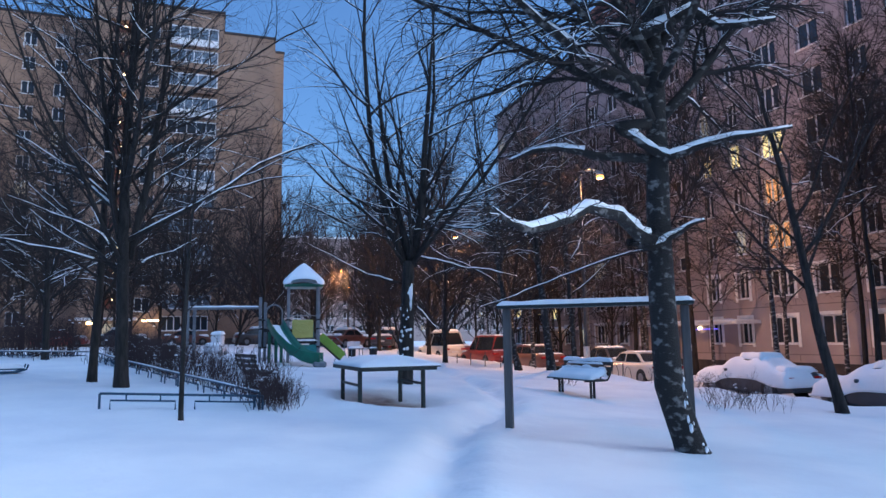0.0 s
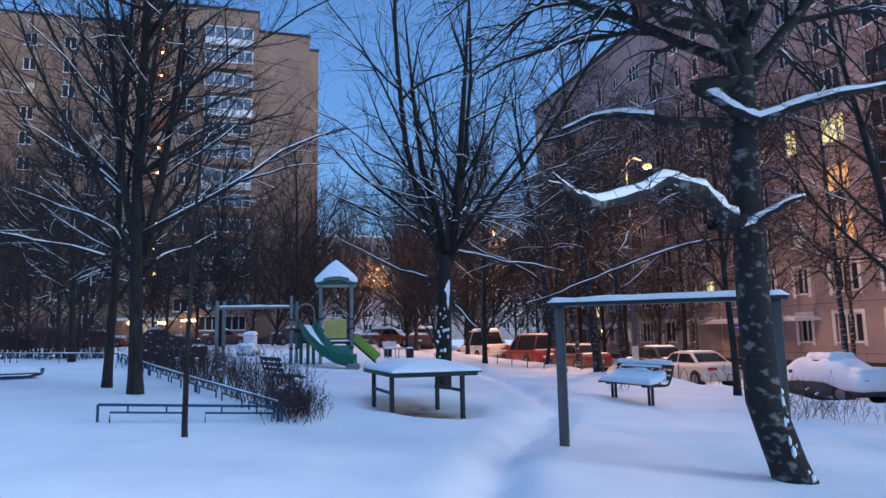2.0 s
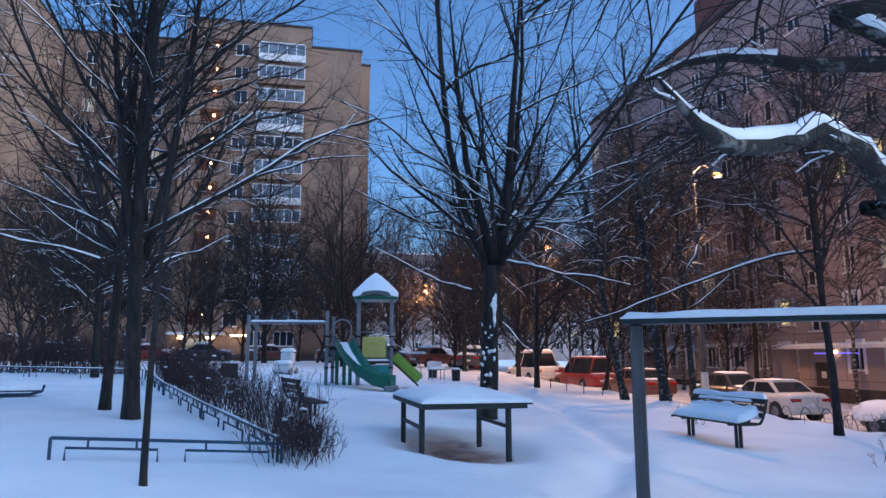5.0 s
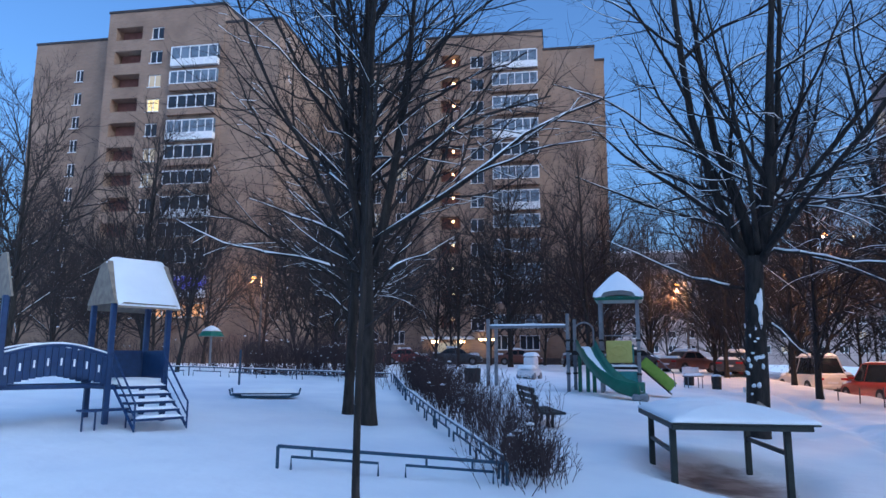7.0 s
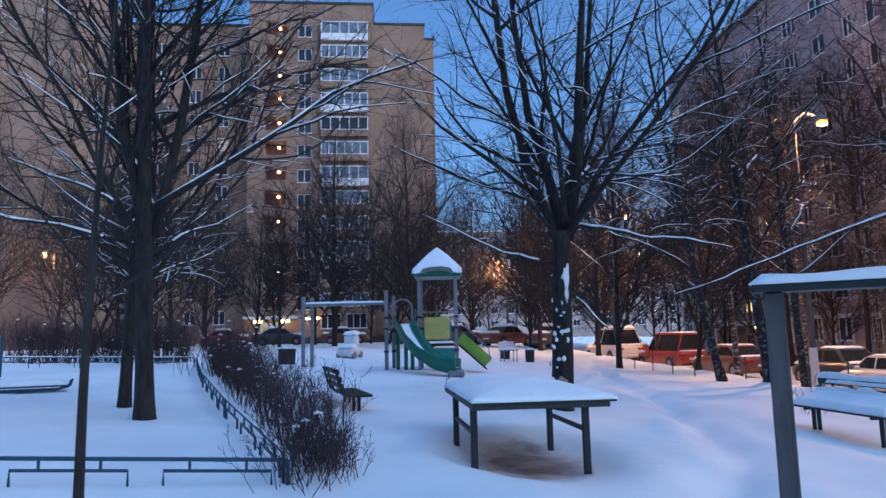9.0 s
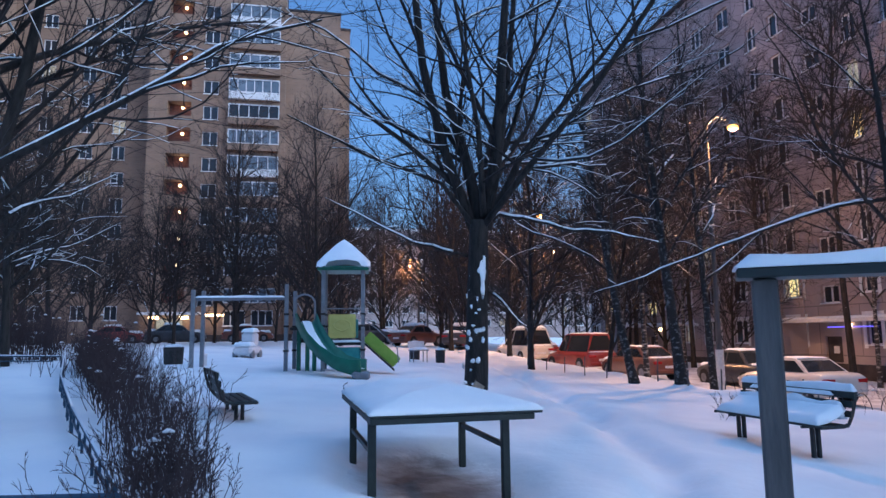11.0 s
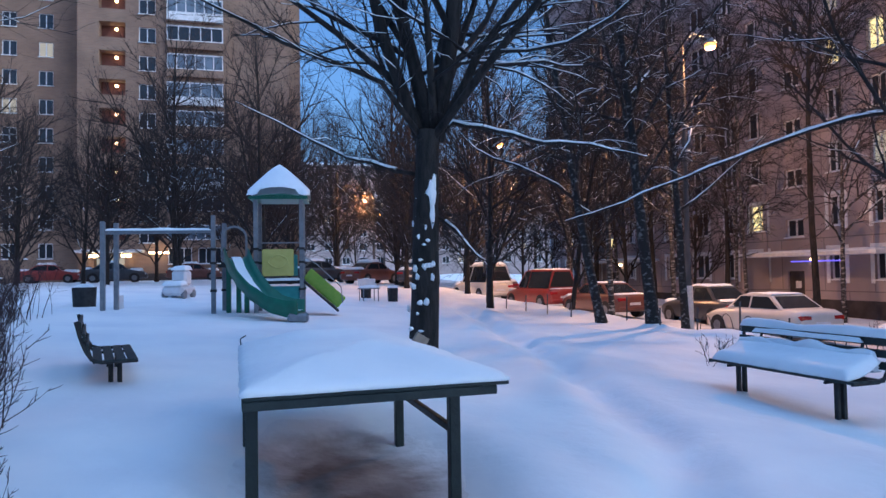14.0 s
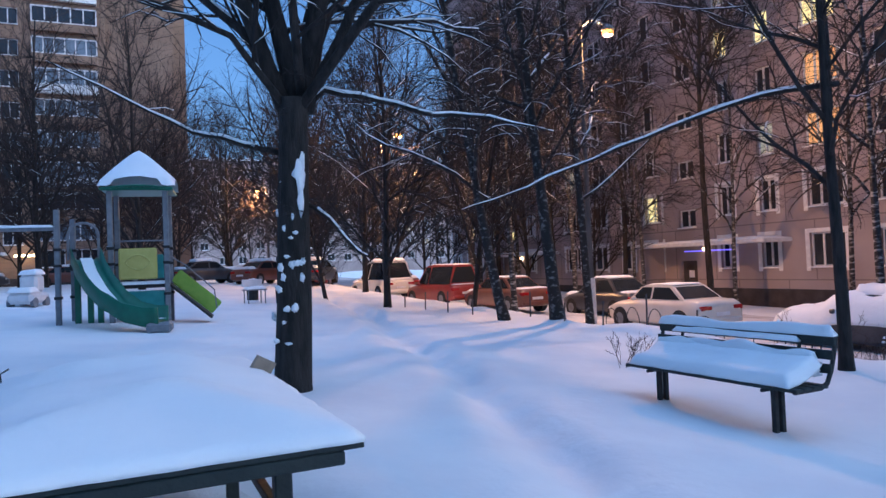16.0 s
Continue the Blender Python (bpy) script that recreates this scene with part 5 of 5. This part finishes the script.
def boat_rocker(x, y):
    t = thing("rocker_bench", frame_of(x, y, 20), "low curved rocker laden with snow", "playground")
    for b in (-0.22, 0.22):
        part("runner", Soup().tube([(-0.75, b, 0.22), (-0.72, b, 0.1), (-0.5, b, 0.04), (0.5, b, 0.04), (0.72, b, 0.1), (0.75, b, 0.22)], 0.022, 6), RAIL, t)
    part("seat", Soup().box(-0.68, 0.68, -0.24, 0.24, 0.1, 0.13, 0.006), RAIL, t)
    part("seat_snow", Soup().mound(-0.68, 0.68, -0.24, 0.24, 0.131, 0.12, 14, 8), SNOW, t, smooth=True)


boat_rocker(-6.7, 18.4)
sp_ = thing("signpost", frame_of(-8.9, 21.6, 0), "thin dark post standing in the snow", "post")
part("pole", Soup().tube([(0, 0, -0.1), (0, 0, 0.95)], 0.03, 8), RAIL, sp_)
um = thing("play_canopy", frame_of(-16.2, 33.5, 0, -0.3), "small green canopy on a pole", "playground")
part("pole", Soup().tube([(0, 0, -0.1), (0, 0, 1.9)], 0.05, 8), STEEL, um)
part("canopy", Soup().tube([(0, 0, 1.75), (0, 0, 1.95), (0, 0, 2.15)], [0.6, 0.45, 0.1], 14), GREEN, um)
part("canopy_snow", Soup().tube([(0, 0, 1.98), (0, 0, 2.12), (0, 0, 2.24)], [0.45, 0.3, 0.06], 14), SNOW, um, smooth=True)


# ---- street lamps ----
def street_lamp(x, y, z, ax, ay, height, watts, painted=False):
    """A lamp whose bulb hangs at (x, y, z) on an arm from a post at (x + ax, y + ay)."""
    px, py = x + ax, y + ay
    zg = ground_z(px, py)
    t = thing("street_lamp", pose(0, 0, 0), "lit sodium street lamp on a grey post", "lamp", "street lamps")
    part("post", Soup().tube([(px, py, zg - 0.2), (px, py, zg + 3), (px, py, height)], [0.12, 0.10, 0.075], 10), POST, t)
    if painted:
        part("painted_base", Soup().tube([(px, py, zg - 0.1), (px, py, zg + 1.55)], [0.16, 0.15], 10), WHITEWASH, t, "whitewashed post foot")
    part("arm", Soup().tube([(px, py, height - 0.1), (px + (x - px) * 0.4, py + (y - py) * 0.4, z + 0.32), (x, y, z + 0.2)], 0.03, 6), STEEL, t)
    part("shade", Soup().tube([(x, y, z + 0.04), (x, y, z + 0.12), (x, y, z + 0.24)], [0.24, 0.2, 0.07], 12), STEEL, t)
    b = bmesh.new()
    bmesh.ops.create_icosphere(b, subdivisions=2, radius=0.16)
    s = Soup()
    s.v = [(q.co.x * 1.3 + x, q.co.y * 1.3 + y, q.co.z * 0.8 + z - 0.06) for q in b.verts]
    s.f = [tuple(q.index for q in f.verts) for f in b.faces]
    b.free()
    part("bulb", s, BULB, t, "glowing orange bulb", True)
    li = new("street_light", bpy.data.lights.new("street_light", 'POINT'))
    li.data.energy, li.data.color, li.data.shadow_soft_size = watts, (1.0, 0.40, 0.12), 0.15
    li.location = (x, y, z - 0.40)


street_lamp(16.7, 28.8, 9.27, -1.25, -0.1, 9.3, 3700, True)
street_lamp(13.5, 41.7, 8.0, -0.9, 0.2, 8.2, 3500)
street_lamp(9.8, 64.5, 7.9, 0.8, 0.2, 8.1, 3000)
street_lamp(-26.0, 58.5, 8.4, 0.6, 0.3, 8.6, 1800)
street_lamp(14.5, 84.0, 8.0, 0.6, 0.3, 8.2, 1200)


# ---- cars ----
def loft(stations, smooth_n=0):
    """A closed skin through rings of the same count."""
    q, n = Soup(), len(stations[0])
    for ring in stations:
        q.v += ring
    for i in range(len(stations) - 1):
        for j in range(n):
            a, b = i * n + j, i * n + (j + 1) % n
            q.f.append((a, a + n, b + n, b))
    q.f += [tuple(range(n)), tuple(range(len(q.v) - 1, len(q.v) - n - 1, -1))]
    return q


def car(x, y, turn, paint, label, L=4.45, W=1.72, H=1.42, snow=0.0, van=False):
    """Local x from tail to nose."""
    t = thing("car", pose(x, y, ground_z(x, y) + 0.03, 0, 0, turn), label, "car", "parked cars")
    h = L / 2
    # along the car: x, half width, sill, shoulder and deck heights
    rows = [(-h, 0.70, 0.38, 0.62, 0.74), (-h + 0.05, 0.80, 0.27, 0.70, 0.88), (-h + 0.25, 0.86, 0.22, 0.72, 0.95), (-h + 0.7, 0.86, 0.2, 0.74, 0.97), (-0.6, 0.87, 0.19, 0.76, 0.95), (0.5, 0.87, 0.19, 0.75, 0.94), (h - 1.2, 0.86, 0.2, 0.72, 0.92), (h - 0.6, 0.84, 0.21, 0.68, 0.84), (h - 0.2, 0.78, 0.23, 0.60, 0.72), (h - 0.03, 0.66, 0.28, 0.52, 0.60), (h, 0.58, 0.34, 0.48, 0.54)]
    k = W / 1.74
    ring = lambda a, w, s0, sh, dk: [(a, -w * k * 0.9, s0), (a, -w * k, s0 + 0.12), (a, -w * k, sh), (a, -w * k * 0.94, dk - 0.05), (a, -w * k * 0.80, dk), (a, 0, dk + 0.025), (a, w * k * 0.80, dk), (a, w * k * 0.94, dk - 0.05), (a, w * k, sh), (a, w * k, s0 + 0.12), (a, w * k * 0.9, s0)]
    part("body", loft([ring(*q) for q in rows]), paint, t, smooth=True)
    tail = -h + (0.10 if van else 0.62)
    cab = [(tail, 0.90), (tail + 0.12, 0.95), (tail + (0.12 if van else 0.72), H - 0.06), (tail + (0.3 if van else 1.0), H - 0.015), (-0.15, H), (0.25, H - 0.03), (0.5, H - 0.10), (h - 1.28, 0.93), (h - 1.15, 0.90)]
    half = lambda z: (W / 2 - 0.075) - (z - 0.90) * 0.33
    # cabin skin: side walls follow the outline, roof and screens close it
    cs, n = Soup(), len(cab)
    for sg in (-1, 1):
        for a, z in cab:
            cs.v += [(a, sg * half(z), z)]
    cs.f = [tuple(range(n)), tuple(range(2 * n - 1, n - 1, -1))] + [(i, i + n, i + n + 1, i + 1) for i in range(n - 1)]
    cabin = part("cabin", cs, paint, t)
    zw = H - 0.10
    P = lambda a, sg, z: (a, sg * (half(z) + 0.008), z)
    for sg in (-1, 1):
        xs = [cab[2][0] - (0 if van else 0.45), cab[2][0] + 0.08, -0.12, -0.04, 0.42, h - 1.42]
        g1, g2 = Soup(), Soup()
        g1.quad(P(xs[0], sg, 0.96), P(xs[2], sg, 0.96), P(xs[2], sg, zw), P(xs[1], sg, zw))
        g2.quad(P(xs[3], sg, 0.96), P(xs[5], sg, 0.96), P(xs[4], sg, zw), P(xs[3], sg, zw))
        part("side_window", g1, CARGLASS, cabin)
        part("side_window", g2, CARGLASS, cabin)
    for (a0, z0), (a1, z1), dx in ((cab[1], cab[2], -0.012), (cab[7], cab[6], 0.012)):
        q = Soup()
        w0, w1 = half(z0) - 0.07, half(z1) - 0.07
        lo, hi = 0.08, 0.92
        A = (a0 + (a1 - a0) * lo + dx, z0 + (z1 - z0) * lo + 0.006)
        B = (a0 + (a1 - a0) * hi + dx, z0 + (z1 - z0) * hi + 0.006)
        q.quad((A[0], -w0, A[1]), (A[0], w0, A[1]), (B[0], w1, B[1]), (B[0], -w1, B[1]))
        part("windscreen", q, CARGLASS, cabin)
    for sg in (-1, 1):
        part("tail_lamp", Soup().box(-h - 0.005, -h + 0.16, sg * (W / 2 - 0.27) - 0.2, sg * (W / 2 - 0.27) + 0.2, 0.66, 0.80, 0.03), TAIL, t)
        part("headlamp", Soup().box(h - 0.35, h - 0.06, sg * (W / 2 - 0.28) - 0.16, sg * (W / 2 - 0.28) + 0.16, 0.53, 0.65, 0.04), TOYWHITE, t)
        part("mirror", Soup().box(0.52, 0.64, sg * (W / 2 + 0.06) - 0.09, sg * (W / 2 + 0.06) + 0.07, 0.92, 1.03, 0.03), paint, t)
        for a in (-h + 0.85, h - 0.85):
            part("wheel_arch", Soup().tube([(a, sg * (W / 2 - 0.25), 0.31), (a, sg * (W / 2 + 0.004), 0.31)], 0.36, 20), BLACK, t)
            wh = part("wheel", Soup().tube([(a, sg * (W / 2 - 0.2), 0.30), (a, sg * (W / 2 + 0.016), 0.30)], 0.31, 18), BLACK, t)
            part("rim", Soup().tube([(a, sg * (W / 2), 0.30), (a, sg * (W / 2 + 0.028), 0.30)], 0.19, 14), STEEL, wh)
    part("number_plate", Soup().box(-h - 0.015, -h + 0.04, -0.26, 0.26, 0.50, 0.61, 0.004), TOYWHITE, t)
    part("bumper", Soup().box(-h - 0.05, -h + 0.14, -W / 2 + 0.12, W / 2 - 0.12, 0.28, 0.46, 0.05), paint, t)
    if snow:
        rw = half(H) - 0.03
        part("roof_snow", Soup().mound(cab[2][0], cab[5][0], -rw, rw, H - 0.03, snow + 0.03, 14, 10, x), SNOW, t, smooth=True)
        if snow > 0.02:
            part("hood_snow", Soup().mound(h - 1.2, h - 0.3, -W / 2 + 0.12, W / 2 - 0.12, 0.80, snow * 0.8 + 0.08, 10, 10, y), SNOW, t, smooth=True)
            part("boot_snow", Soup().mound(-h + 0.12, tail + 0.1, -W / 2 + 0.12, W / 2 - 0.12, 0.93, snow * 0.8 + 0.03, 10, 10, y), SNOW, t, smooth=True)
    return t


car(17.0, 26.75, 90, WHITE_CAR, "clean white sedan parked tail outwards", snow=0.015)
car(18.5, 31.8, 90, DARK_CAR, "dark hatchback behind a white sedan", H=1.5, snow=0.06)
car(15.6, 35.0, 96, BROWN_CAR, "brown-red car on the driveway", snow=0.03)
car(14.6, 39.5, 98, RED_CAR, "red van on the driveway", H=1.85, van=True, snow=0.03)
car(12.9, 43.5, 98, WHITE_CAR, "pale van capped with snow", H=1.9, van=True, snow=0.12)
for i, (x, y, tn) in enumerate(((11, 50, 60), (8.6, 54, 40), (5.2, 56, 20), (12.5, 56, 70), (2.2, 60, 10), (16, 50, 90), (-9.0, 63, 5), (-14.5, 68, 0), (-20, 62, 0), (-4, 70, 0))):
    car(x, y, tn, (DARK_CAR, BROWN_CAR, DARK_CAR, RED_CAR)[i % 4], "far parked car capped with snow", snow=0.16)


def buried_car(x, y, turn, label):
    t = car(x, y, turn, DARK_CAR, label, snow=0.24, H=1.38)
    s = Soup().mound(-2.32, 2.32, -0.97, 0.97, 0.42, 0.62, 34, 18, x, 0.2, lambda a, b: 0.48 * math.exp(-((a + 0.15) / 1.2) ** 4) * (1 - 0.5 * b * b), edge=0.5)
    part("snow_cover", s, SNOW, t, "thick blanket of snow", True)


buried_car(18.0, 20.6, 92, "car buried under a thick blanket of snow")
buried_car(17.6, 14.6, 90, "dark car buried under a blanket of snow")


# ---- wire arch fence by the road ----
wf = thing("wire_fence", pose(0, 0, 0), "low bent-wire border fence", "fence")
for i in range(9):
    x, y = 11.6 + 0.10 * i, 22.6 - 0.62 * i
    z = ground_z(x, y)
    part("hoop", Soup().tube([(x + 0.05 * math.cos(a) * 2, y + 0.36 * math.cos(a), z - 0.05 + 0.42 * math.sin(a)) for a in [math.pi * k / 10 for k in range(11)]], 0.010, 5), BLACK, wf)
for i in range(10):
    x, y = 9.6 + 0.25 * i, 31 - 1.2 * i
    st_ = thing("stake", frame_of(x, y, 0), "short dark stake beside the road", "post", "roadside stakes")
    part("stick", Soup().tube([(0, 0, -0.1), (0.02, 0, 0.45 + 0.1 * (i % 3))], 0.02, 6), POST, st_)
